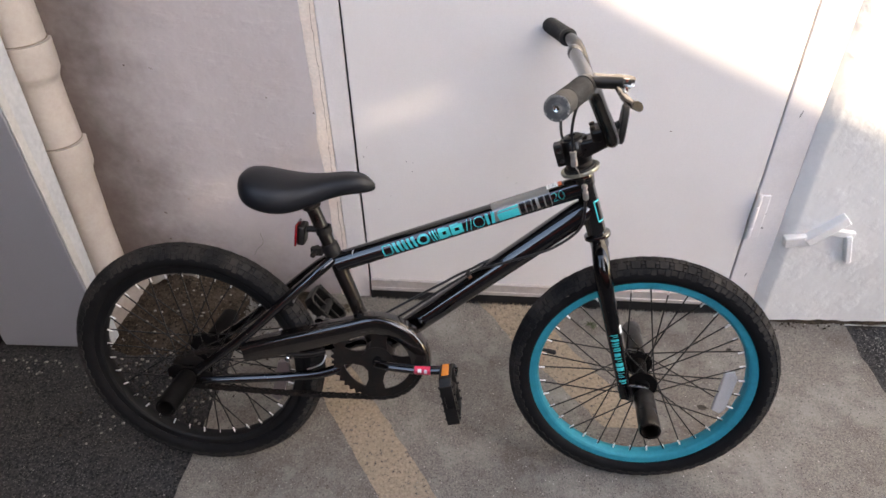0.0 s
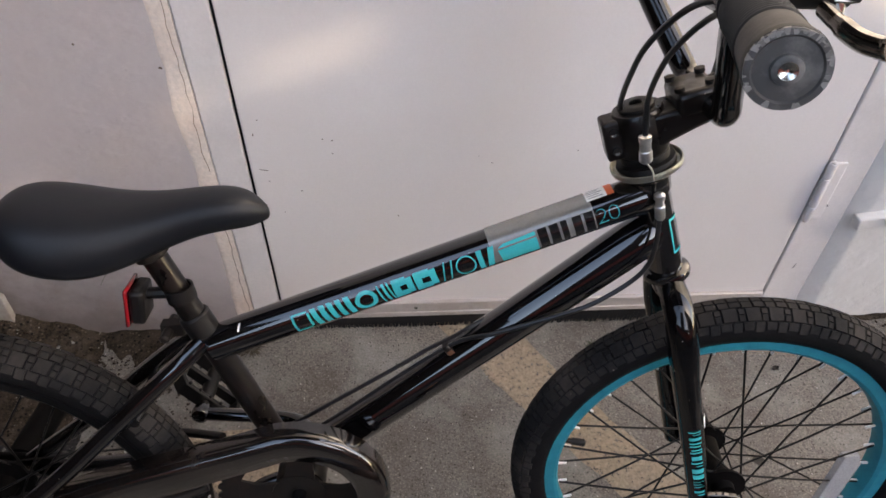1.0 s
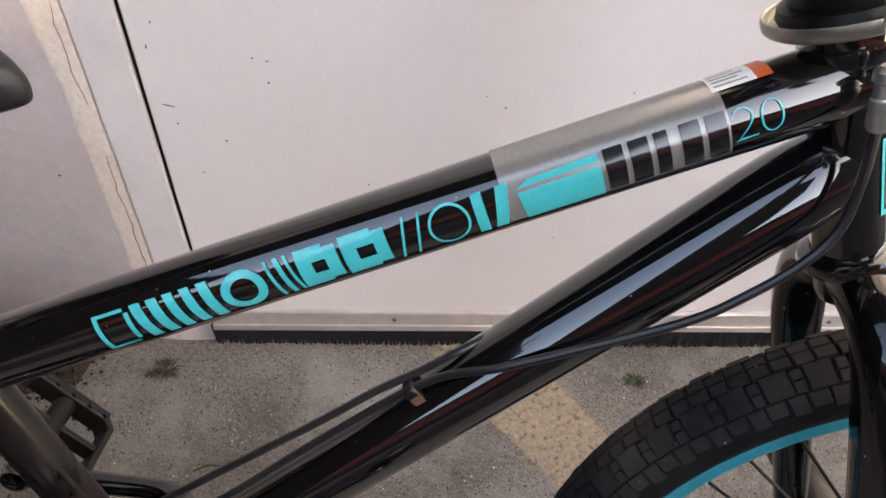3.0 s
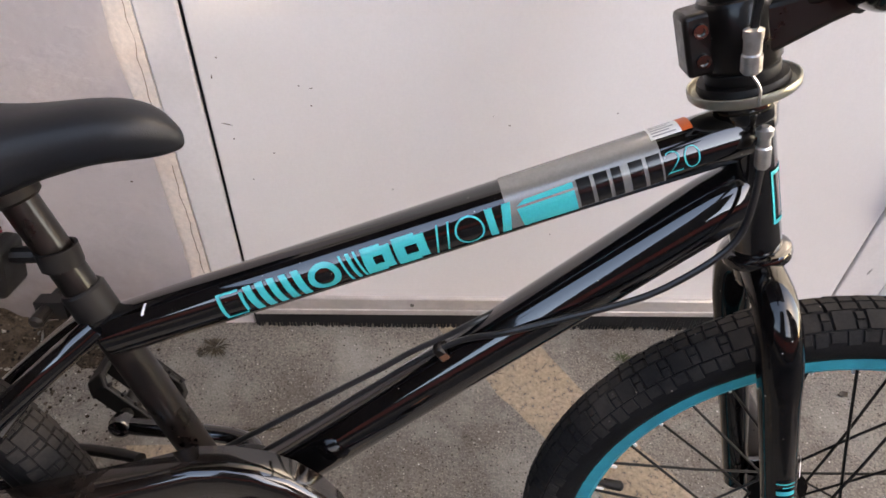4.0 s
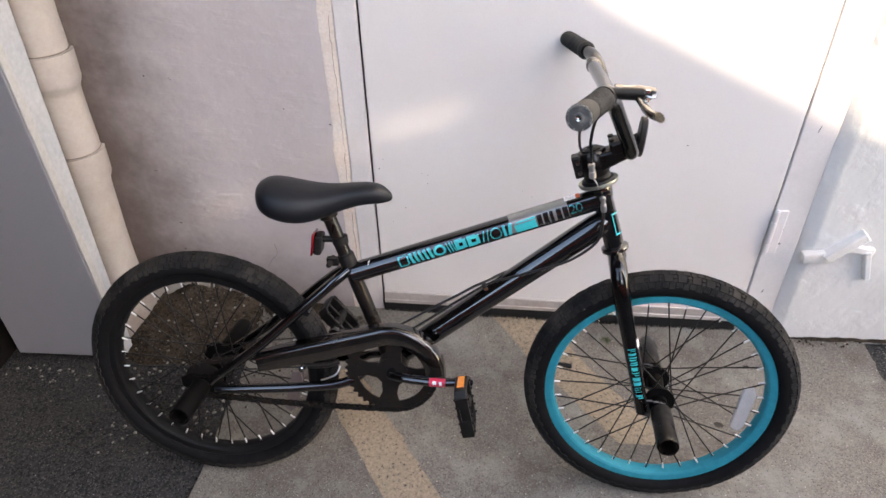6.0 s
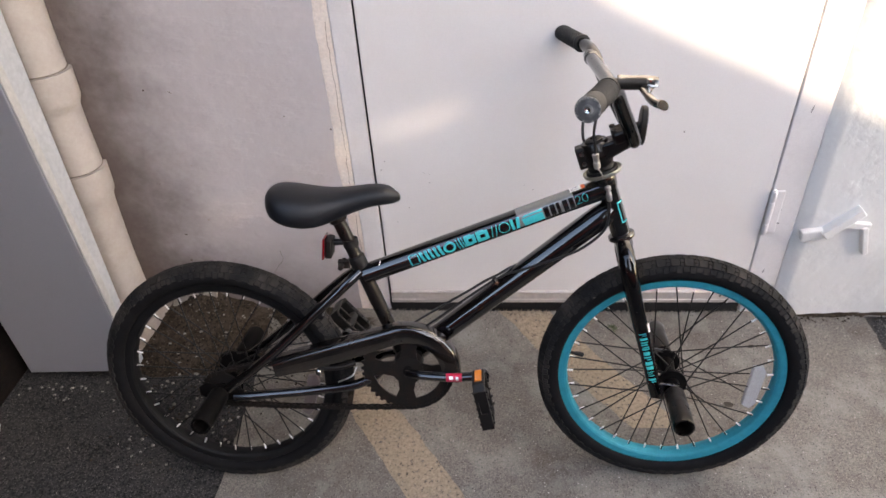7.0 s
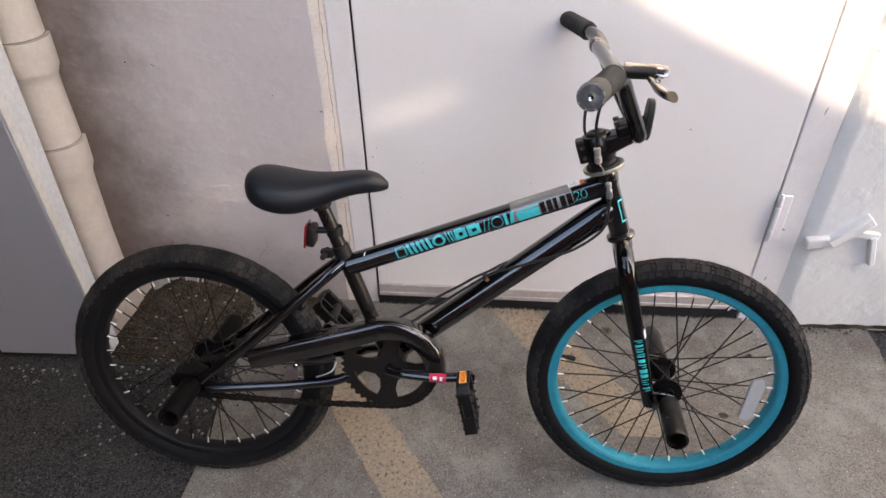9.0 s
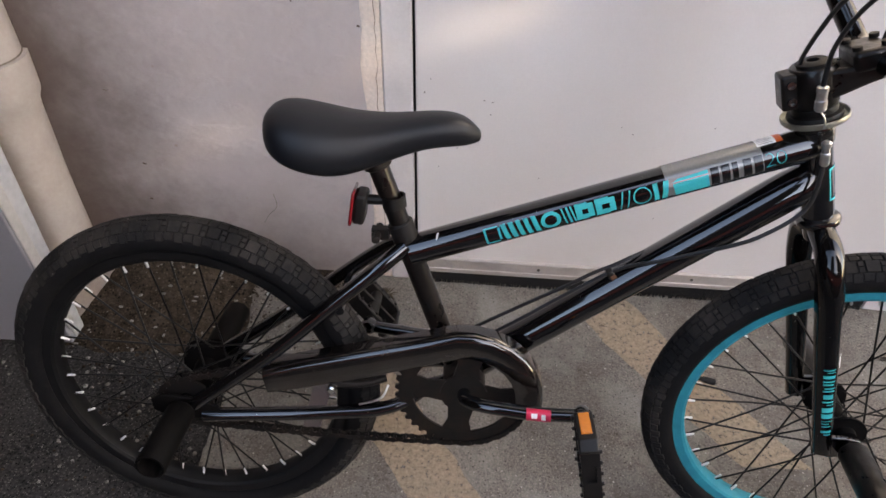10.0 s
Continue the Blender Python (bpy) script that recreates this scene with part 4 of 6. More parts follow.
def saddle():
    """A padded saddle: sections from tail to nose, each half width, crown, edge height and skirt."""
    rows = [(-0.424, 0.010, 0.630, 0.621, 0.612), (-0.421, 0.030, 0.640, 0.620, 0.603), (-0.412, 0.046, 0.648, 0.614, 0.594), (-0.394, 0.058, 0.650, 0.607, 0.585), (-0.364, 0.061, 0.645, 0.601, 0.576),
            (-0.332, 0.054, 0.639, 0.601, 0.575), (-0.302, 0.043, 0.638, 0.608, 0.585), (-0.272, 0.033, 0.640, 0.617, 0.597), (-0.245, 0.028, 0.644, 0.624, 0.606), (-0.220, 0.0245, 0.645, 0.627, 0.609),
            (-0.205, 0.0205, 0.641, 0.626, 0.610), (-0.197, 0.0150, 0.636, 0.624, 0.611), (-0.190, 0.0085, 0.630, 0.622, 0.613), (-0.185, 0.0030, 0.625, 0.620, 0.615)]
    n = 20
    verts, faces = [], []
    for u, hw, top, edge, low in rows:
        for k in range(n):
            t = 2 * math.pi * k / n
            c, s = math.cos(t), math.sin(t)
            w = hw * math.copysign(abs(c) ** 0.75, c)
            if s >= 0:
                v = edge + (top - edge) * s ** 0.9
            else:
                v = edge - (edge - low) * (-s) ** 0.55
                w *= 1.0 - 0.08 * (-s)
            verts.append((u, v, w))
    for i in range(len(rows) - 1):
        for k in range(n):
            a, b = i * n + k, i * n + (k + 1) % n
            faces.append((a, b, b + n, a + n))
    faces += [tuple(range(n))[::-1], tuple(range(len(verts) - n, len(verts)))]
    ob = part("saddle", (verts, faces), "vinyl", bike, "matt black padded vinyl saddle", sharp=80)
    mod = ob.modifiers.new("smooth", "SUBSURF")
    mod.levels = mod.render_levels = 2


saddle()


def tail_reflector():
    m = Matrix.Translation((-0.327, 0.534, 0.004)) @ Matrix.Rotation(radians(-8), 4, "Z")
    b = part("rear_reflector", box(0.0, 0.014, -0.022, 0.016, -0.016, 0.016), "black_plastic", bike, "rear reflector in a black housing", m, bevel=0.004)
    part("lens", box(-0.004, 0.0, -0.024, 0.018, -0.018, 0.018), "red_lens", b, "red reflector lens", bevel=0.002)
    part("bracket", sweep([(0.012, 0.006, 0), (0.038, 0.010, 0)], 0.006, 10), "black_plastic", b)
    part("band", lathe([(0.0122, -0.007), (0.0142, -0.007), (0.0142, 0.007), (0.0122, 0.007)], 20, closed=True, at=(0.0445, 0.010, 0), axis=(-0.25, 0.95, 0)), "black_plastic", b)


tail_reflector()

# cranks, chainring, chain, guard
def chainring_geo():
    n = 40
    verts, faces = [], []
    z0, z1 = 0.0435, 0.0470
    outer, inner = [], []
    for i in range(n * 4):
        t = 2 * math.pi * i / (n * 4)
        r = (0.0835, 0.0835, 0.0885, 0.0885)[i % 4]
        outer.append((r * math.cos(t), r * math.sin(t)))
        inner.append((0.066 * math.cos(t), 0.066 * math.sin(t)))
    k = n * 4
    for z in (z0, z1):
        verts += [(x, y, z) for x, y in outer] + [(x, y, z) for x, y in inner]
    for i in range(k):
        j = (i + 1) % k
        faces += [(i, j, k + j, k + i), (2 * k + i, 2 * k + j, 3 * k + j, 3 * k + i), (i, j, 2 * k + j, 2 * k + i), (k + i, k + j, 3 * k + j, 3 * k + i)]
    geos = [(verts, faces), lathe([(0.030, z0), (0.030, z1 + 0.001), (0.012, z1 + 0.002)], 28)]
    return geos


AT_BB = Matrix.Translation((BB[0], BB[1], 0))
rings = chainring_geo()
chainring = part("chainring", rings[0], "dark_steel", bike, "dirty dark steel chainring", AT_BB, sharp=30)
part("spider", rings[1], "dark_steel", chainring)
for a in range(4):
    part("arm", moved(prism([(0.022, -0.017), (0.046, -0.014), (0.068, -0.021), (0.068, 0.021), (0.046, 0.014), (0.022, 0.017)], 0.0437, 0.0468), Matrix.Rotation(radians(84 + 90 * a), 4, "Z")), "dark_steel", chainring)
part("rear_sprocket", lathe([(0.012, 0.042), (0.0345, 0.042), (0.0345, 0.046), (0.012, 0.046)], 32, closed=True), "dark_steel", bike, m=Matrix.Translation((REAR[0], REAR[1], 0)))


def chain_geo():
    """Links round both sprockets."""
    c1, r1, c2, r2 = Vector((BB[0], BB[1], 0)), 0.0855, Vector((REAR[0], REAR[1], 0)), 0.036
    d = c1 - c2
    base = math.atan2(d.y, d.x)
    off = math.asin((r1 - r2) / d.length)
    pts = []
    up, low = base + math.pi / 2 + off, base - math.pi / 2 - off

    def on(c, r, t):
        return Vector((c.x + r * math.cos(t), c.y + r * math.sin(t), 0.045))

    for k in range(25):
        pts.append(on(c2, r2, up + (2 * math.pi - (up - low)) * k / 24))
    for k in range(1, 40):
        p = on(c2, r2, low).lerp(on(c1, r1, low), k / 40)
        p.y -= 0.004 * math.sin(math.pi * k / 40)
        pts.append(p)
    span = up - low
    for k in range(41):
        pts.append(on(c1, r1, low + span * k / 40))
    for k in range(1, 40):
        pts.append(on(c1, r1, up).lerp(on(c2, r2, up), k / 40))
    line, dist = [pts[0]], 0
    path = pts + [pts[0]]
    acc = 0.0
    geos = []
    step = 0.0127
    marks = []
    for a, b in zip(path, path[1:]):
        L = (b - a).length
        while acc <= L:
            marks.append(a + (b - a) * (acc / L if L else 0))
            acc += step
        acc -= L
    for i, (a, b) in enumerate(zip(marks, marks[1:])):
        e = (b - a).normalized()
        side = Vector((-e.y, e.x, 0))
        g = 0.0044 if i % 2 else 0.0032
        for s in (1, -1):
            o = []
            for t, h in ((-0.3, 0.0), (-0.12, 0.0042), (0.25, 0.0040), (0.5, 0.0028), (0.75, 0.0040), (1.12, 0.0042), (1.3, 0.0)):
                o.append((t, h))
            ring = [a + e * (t * step * 0.8 + 0.1 * step) + side * h for t, h in o] + [a + e * (t * step * 0.8 + 0.1 * step) - side * h for t, h in o[-2:0:-1]]
            n = len(ring)
            z0, z1 = 0.0 + s * g - 0.0006, s * g + 0.0006
            v = [p + Vector((0, 0, z0)) for p in ring] + [p + Vector((0, 0, z1)) for p in ring]
            geos.append((v, [tuple(range(n)), tuple(range(n, 2 * n))] + [(k, (k + 1) % n, (k + 1) % n + n, k + n) for k in range(n)]))
        geos.append(sweep([a + Vector((0, 0, -0.005)), a + Vector((0, 0, 0.005))], 0.0026, 6))
    return join(*geos)


part("chain", chain_geo(), "dark_steel", bike, "rusty bicycle chain")["kind"] = "stuff"


def guard_geo():
    """The chain guard: a band that wraps the ring and tapers to the tail."""
    cx, cy = BB
    outer, inner = [], []
    tail = [(-0.445, 0.318), (-0.40, 0.334), (-0.30, 0.362), (-0.235, 0.380)]
    low = [(-0.440, 0.284), (-0.40, 0.293), (-0.31, 0.318), (-0.262, 0.334)]
    arc = [radians(a) for a in (98, 84, 70, 56, 42, 28, 14, 0, -12)]
    top = tail + [(cx + 0.102 * math.cos(a), cy + 0.101 * math.sin(a)) for a in arc]
    bot = low + [(cx + 0.066 * math.cos(a), cy + 0.066 * math.sin(a)) for a in arc]
    verts, faces = [], []
    k = len(top)
    rows = []
    for (ox, oy), (ix, iy) in zip(top, bot):
        o, i_ = Vector((ox, oy)), Vector((ix, iy))
        section = [(0.0, 0.036), (0.0, 0.050), (0.05, 0.0565), (0.14, 0.0605), (0.30, 0.0610), (0.97, 0.0600), (1.0, 0.0590), (1.0, 0.0570), (0.2, 0.0575), (0.05, 0.046), (0.05, 0.036)]
        rows.append([(o.lerp(i_, t).x, o.lerp(i_, t).y, w) for t, w in section])
    n = len(rows[0])
    for r in rows:
        verts += r
    for i in range(k - 1):
        for j in range(n):
            a, b = i * n + j, i * n + (j + 1) % n
            faces.append((a, b, b + n, a + n))
    faces += [tuple(range(n))[::-1], tuple(range(len(verts) - n, len(verts)))]
    return verts, faces


part("chain_guard", guard_geo(), "guard_plastic", bike, "dusty dark chain guard", sharp=50)

CR = curve([(BB[0], BB[1] + 0.002, 0.046), (-0.186, 0.297, 0.066), (-0.165, 0.302, 0.080), (-0.130, 0.303, 0.087), (-0.098, 0.304, 0.091), (-0.048, 0.309, 0.095)], 6)
crank = part("crank_arm", join(sweep(CR, 0.0088, 16, flat=0.9), lathe([(0.0, -0.0095), (0.007, -0.0095), (0.0105, -0.0075), (0.0120, -0.003), (0.0120, 0.003), (0.0105, 0.0075), (0.007, 0.0095), (0.0, 0.0095)], 20, at=(-0.046, 0.309, 0.095))), "black_paint", bike, "glossy black crank arm")
CL = curve([(BB[0], BB[1] - 0.002, -0.040), (-0.194, 0.285, -0.062), (-0.215, 0.281, -0.080), (-0.26, 0.281, -0.088), (-0.330, 0.285, -0.094)], 6)
crank_far = part("crank_arm", join(sweep(CL, 0.0088, 16, flat=0.9), lathe([(0.0, -0.0095), (0.007, -0.0095), (0.0105, -0.0075), (0.0120, -0.003), (0.0120, 0.003), (0.0105, 0.0075), (0.007, 0.0095), (0.0, 0.0095)], 20, at=(-0.332, 0.286, -0.094))), "black_paint", bike, "glossy black crank arm")


def wrap_label(name, a, b, r, mat, parent, lo=-40, hi=75):
    """A label wrapped on the camera side of a bar from a to b."""
    a, b = Vector(a), Vector(b)
    d = (b - a).normalized()
    z = Vector((0, 0, 1))
    z = (z - d * z.dot(d)).normalized()
    y = z.cross(d)
    verts, faces = [], []
    for i in range(5):
        for k in range(9):
            t = radians(lo + (hi - lo) * k / 8)
            verts.append(a.lerp(b, i / 4) + z * (r * math.cos(t)) + y * (r * math.sin(t)))
    for i in range(4):
        for k in range(8):
            q = i * 9 + k
            faces.append((q, q + 1, q + 10, q + 9))
    return part(name, (verts, faces), mat, parent)


lab = wrap_label("label", (-0.112, 0.3035, 0.0893), (-0.083, 0.3055, 0.0923), 0.0093, "red_label", crank)
wrap_label("label_mark", (-0.106, 0.3039, 0.0900), (-0.099, 0.3043, 0.0906), 0.0096, "white_label", crank, 0, 40)
wrap_label("label_mark", (-0.094, 0.3046, 0.0912), (-0.089, 0.3050, 0.0917), 0.0096, "white_label", crank, -10, 35)


def pedal(at, turn, side, lenses, half_w=0.031):
    """A plastic platform pedal: toothed cage with windows, barrel, cross bars, reflectors."""
    m = Matrix.Translation(at) @ Matrix.Rotation(radians(turn), 4, "Z")
    L, H, T_ = 0.047, half_w, 0.0105

    def loop(l, h, t, c):
        return [(l - c, t, h), (l, t, h - c), (l, t, -h + c), (l - c, t, -h), (-l + c, t, -h), (-l, t, -h + c), (-l, t, h - c), (-l + c, t, h)]

    rings = [loop(L, H, T_, 0.010), loop(L, H, -T_, 0.010), loop(L - 0.006, H - 0.007, -T_, 0.006), loop(L - 0.006, H - 0.007, T_, 0.006)]
    verts = [p for r in rings for p in r]
    faces = [(i * 8 + k, i * 8 + (k + 1) % 8, ((i + 1) % 4) * 8 + (k + 1) % 8, ((i + 1) % 4) * 8 + k) for i in range(4) for k in range(8)]
    p = part("pedal", (verts, faces), "black_plastic", bike, "scuffed black plastic platform pedal", m, bevel=0.0016)
    part("barrel", lathe([(0.007, -H + 0.004), (0.0095, -H + 0.010), (0.0095, H - 0.010), (0.007, H - 0.004)], 18), "black_plastic", p)
    part("spindle", sweep([(0, 0, -side * (H + 0.016)), (0, 0, -side * (H - 0.004))], 0.0065, 12), "dark_steel", p)
    part("cross_bar", box(-L + 0.005, L - 0.005, -T_ + 0.003, T_ - 0.003, -0.003, 0.003), "black_plastic", p, bevel=0.001)
    w0, w1 = (H - 0.001, H + 0.0025) if side > 0 else (-H - 0.0025, -H + 0.001)
    part("side_plate", join(box(-L + 0.006, -0.008, -T_, T_, w0, w1), box(0.018, L - 0.010, -T_, T_, w0, w1), box(-0.008, 0.018, 0.0055, T_, w0, w1), box(-0.008, 0.018, -T_, -0.0055, w0, w1)), "black_plastic", p, "black plate with a slot")
    for s in lenses:
        part("reflector", box(s * L - 0.002, s * L + 0.002, -0.0062, 0.0062, -0.018, 0.014), "amber_lens", p, "amber pedal reflector", bevel=0.001)
    for z in (H - 0.004, -H + 0.004):
        for i in range(5):
            for s in (1, -1):
                part("tooth", lathe([(0.0026, 0), (0.0020, 0.0030), (0.0, 0.0034)], 6, at=(-L + 0.014 + i * 0.0165, s * T_, z), axis=(0, s, 0)), "black_plastic", p)
    return p


pedal((-0.045, 0.297, 0.146), 101, 1, (1,))
pedal((-0.332, 0.287, -0.146), -50, -1, (), 0.036)

# rear brake under the stays
def brake_arm(s):
    return sweep(curve([(-0.290, 0.300, s * 0.036), (-0.315, 0.297, s * 0.045), (-0.345, 0.298, s * 0.050), (-0.372, 0.305, s * 0.046)], 5), 0.0075, 12, flat=0.7)


brake = part("brake_arm", brake_arm(1), "black_plastic", bike, "black brake arm at the stays")
part("brake_arm", brake_arm(-1), "black_plastic", bike, "black brake arm at the stays")
part("brake_bolt", lathe([(0.0055, 0.0), (0.0060, 0.004), (0.0060, 0.012), (0.004, 0.014)], 10, at=(-0.357, 0.294, 0.048)), "chrome", brake)
part("brake_pad", sweep([(-0.385, 0.300, 0.028), (-0.345, 0.288, 0.028)], 0.006, 10), "black_plastic", brake)
part("brake_wire", sweep(curve([(-0.322, 0.272, 0.058), (-0.305, 0.280, 0.060), (-0.292, 0.287, 0.058), (-0.285, 0.300, 0.050)], 5), 0.0014, 6), "nickel", brake)

# fork
for s in (1, -1):
    FL = curve([(0.2055, 0.532, s * 0.002), (0.2065, 0.529, s * 0.016), (0.2090, 0.520, s * 0.034), (0.2125, 0.503, s * 0.046), (0.220, 0.470, s * 0.0520), (0.230, 0.43, s * 0.053), (0.257, 0.33, s * 0.054), (0.281, 0.238, s * 0.055)], 6)
    n = len(FL)
    rad = [0.0138 + 0.0016 * min(1, i / 20) if i < 24 else 0.0154 - 0.0042 * (i - 24) / (n - 24) for i in range(n)]
    leg = part("fork_leg", moved(sweep(FL, rad, 22), STEER), "scuffed_paint", bike, "scuffed glossy black fork leg")
    part("fork_dropout", moved(moved(prism([(-0.030, 0.014), (-0.010, 0.016), (0.012, 0.013), (0.016, 0.0), (0.010, -0.013), (-0.018, -0.020), (-0.034, -0.016)], s * 0.058 - 0.003, s * 0.058 + 0.003), Matrix.Translation((FRONT[0] - 0.004, FRONT[1], 0))), STEER), "black_paint", bike, bevel=0.001)
    part("axle_nut", moved(lathe([(0.0125, 0.061), (0.0125, 0.068), (0.011, 0.069)], 6, at=(FRONT[0], FRONT[1], 0), axis=(0, 0, s)), STEER), "dark_steel", bike)
part("fork_crown", moved(lathe([(0.0150, -0.024), (0.0165, -0.018), (0.0165, -0.009), (0.0175, -0.004)], 28, at=HEAD_BOT, axis=AXIS), STEER), "black_paint", bike)
part("lower_race", lathe([(0.0165, -0.0060), (0.0205, -0.0055), (0.0232, -0.0035), (0.0238, -0.0005), (0.0230, 0.0028), (0.0205, 0.0048), (0.0170, 0.0055)], 32, at=HEAD_BOT, axis=AXIS), "black_paint", bike)


def fork_mark(t0, t1, a0, a1, mat, name="decal"):
    a, b = STEER @ Vector((0.228, 0.44, 0.053)), STEER @ Vector((0.281, 0.238, 0.055))
    ra, rb = 0.0146, 0.0107
    d = (b - a).normalized()
    z = Vector((0, 0, 1))
    z = (z - d * z.dot(d)).normalized()
    y = z.cross(d)
    verts, faces = [], []
    for i in range(5):
        t = t0 + (t1 - t0) * i / 4
        for k in range(7):
            g = radians(a0 + (a1 - a0) * k / 6)
            r = ra + (rb - ra) * t + 0.0012
            verts.append(a.lerp(b, t) + z * (r * math.cos(g)) + y * (r * math.sin(g)))
    for i in range(4):
        for k in range(6):
            q = i * 7 + k
            faces.append((q, q + 1, q + 8, q + 7))
    return part(name, (verts, faces), mat, bike)


# lettering on the fork, as plain bars
t = 0.31
for wide, space, lo, hi in ((0.007, 0.010, -30, 16), (0.006, 0.016, -12, 16), (0.022, 0.013, -30, 16), (0.010, 0.010, -30, 16), (0.012, 0.014, -30, 10), (0.010, 0.008, -24, 16), (0.012, 0.018, -30, 16),
                            (0.034, 0.012, -26, 12), (0.010, 0.012, -30, 16), (0.008, 0.016, -10, 16), (0.036, 0.008, -30, 18), (0.034, 0.016, -30, 18), (0.005, 0.014, -30, 16), (0.005, 0.014, -30, 2),
                            (0.006, 0.026, -26, 12), (0.018, 0.008, -30, 16), (0.010, 0.010, -14, 16)):
    fork_mark(t, t + wide, lo - 2, hi + 6, "teal_decal")
    t += (wide + space) * 1.12
fork_mark(0.24, 0.32, 45, 78, "white_label", "sticker")

# headset, gyro plates, stem
part("headset", lathe([(0.0188, 0.104), (0.0196, 0.106), (0.0196, 0.112), (0.0186, 0.113), (0.0186, 0.117), (0.0180, 0.121)], 36, at=HEAD_BOT, axis=AXIS), "black_paint", bike, "glossy black headset cup")
gyro = part("gyro_plate", join(lathe([(0.019, 0.1168), (0.0295, 0.1168), (0.0318, 0.1176), (0.0330, 0.1190), (0.0334, 0.1225), (0.0331, 0.1240), (0.0324, 0.1244), (0.0317, 0.1238), (0.0312, 0.1215), (0.0300, 0.1203), (0.019, 0.1203)], 48, closed=True, at=HEAD_BOT + AXIS * 0.004, axis=AXIS)), "plate_metal", bike, "tarnished steel gyro ring")
part("gyro_bearing", lathe([(0.018, 0.1205), (0.0265, 0.1205), (0.0275, 0.123), (0.0265, 0.127), (0.022, 0.1275), (0.0225, 0.130), (0.0222, 0.134), (0.0175, 0.139)], 32, at=HEAD_BOT + AXIS * 0.004, axis=AXIS), "black_plastic", gyro, "black gyro bearing")


def stem():
    """A forged top-load stem: steerer clamp, arm and bar clamp."""
    e = Vector((AXIS.y, -AXIS.x, 0))
    c = HEAD_BOT + AXIS * 0.160
    top = part("stem", moved(lathe([(0.0215, -0.021), (0.0235, -0.018), (0.0235, 0.018), (0.0215, 0.021)], 28, at=c, axis=AXIS), STEER), "dusty_paint", bike, "scuffed black stem")
    m = STEER @ Matrix.Translation(c) @ Matrix(((e.x, AXIS.x, 0, 0), (e.y, AXIS.y, 0, 0), (0, 0, 1, 0), (0, 0, 0, 1)))
    part("clamp_lug", moved(box(-0.034, -0.012, -0.019, 0.019, -0.013, 0.013), m), "dusty_paint", top, bevel=0.003)
    part("arm", moved(prism([(0.0, -0.017), (0.044, -0.006), (0.066, -0.002), (0.066, 0.012), (0.042, 0.016), (0.0, 0.017)], -0.021, 0.021), m), "dusty_paint", top, bevel=0.004)
    part("bar_clamp", moved(box(0.030, 0.066, 0.008, 0.030, -0.024, 0.024), m), "dusty_paint", top, bevel=0.005)
    for w in (-0.015, 0.015):
        for x in (0.035, 0.061):
            part("bolt", moved(lathe([(0.0048, 0), (0.0048, 0.004), (0.003, 0.0045)], 12, at=(x, 0.030, w), axis=(0, 1, 0)), m), "dark_steel", top)
    for h in (-0.009, 0.009):
        part("bolt", moved(lathe([(0.0042, 0), (0.0042, 0.003), (0.0026, 0.003), (0.0024, 0.001)], 12, at=(-0.025, h, 0.013), axis=(0, 0, 1)), m), "dark_chrome", top)
    part("steerer_cap", moved(lathe([(0.016, 0.0), (0.016, 0.003), (0.013, 0.005), (0.006, 0.005), (0.006, 0.001)], 24, at=(0, 0.021, 0), axis=(0, 1, 0)), m), "black_plastic", top)
    return m


stem()

# handlebar
BAR_C = Vector((0.2065, 0.722, 0))
NEAR = [(BAR_C.x, BAR_C.y, 0.0), (BAR_C.x, BAR_C.y, 0.036), (0.2045, 0.727, 0.052), (0.196, 0.748, 0.068), (0.174, 0.797, 0.112), (0.165, 0.818, 0.132), (0.157, 0.830, 0.152), (0.147, 0.8355, 0.185), (0.113, 0.8395, 0.308)]
FAR = [(BAR_C.x, BAR_C.y, -0.036), (0.2035, 0.728, -0.054), (0.190, 0.752, -0.074), (0.166, 0.797, -0.104), (0.156, 0.820, -0.118), (0.150, 0.832, -0.138), (0.139, 0.8395, -0.185), (0.0895, 0.8510, -0.330)]
bar = part("handlebar", moved(sweep(curve(FAR[::-1] + NEAR, 6), 0.0113, 18), STEER), "bar_paint", bike, "worn black steel handlebar")
part("crossbar", sweep([(0.151, 0.836, -0.112), (0.151, 0.832, -0.06), (0.151, 0.827, 0.03), (0.148, 0.824, 0.145)], 0.0108, 18), "bar_paint", bar, "dusty black crossbar")
part("crossbar_weld", lathe([(0.0108, -0.007), (0.0128, -0.004), (0.0128, 0.004), (0.0108, 0.007)], 20, at=(0.151, 0.8345, -0.092), axis=(0, -0.05, 1)), "black_paint", bar, "glossy collar on the crossbar")


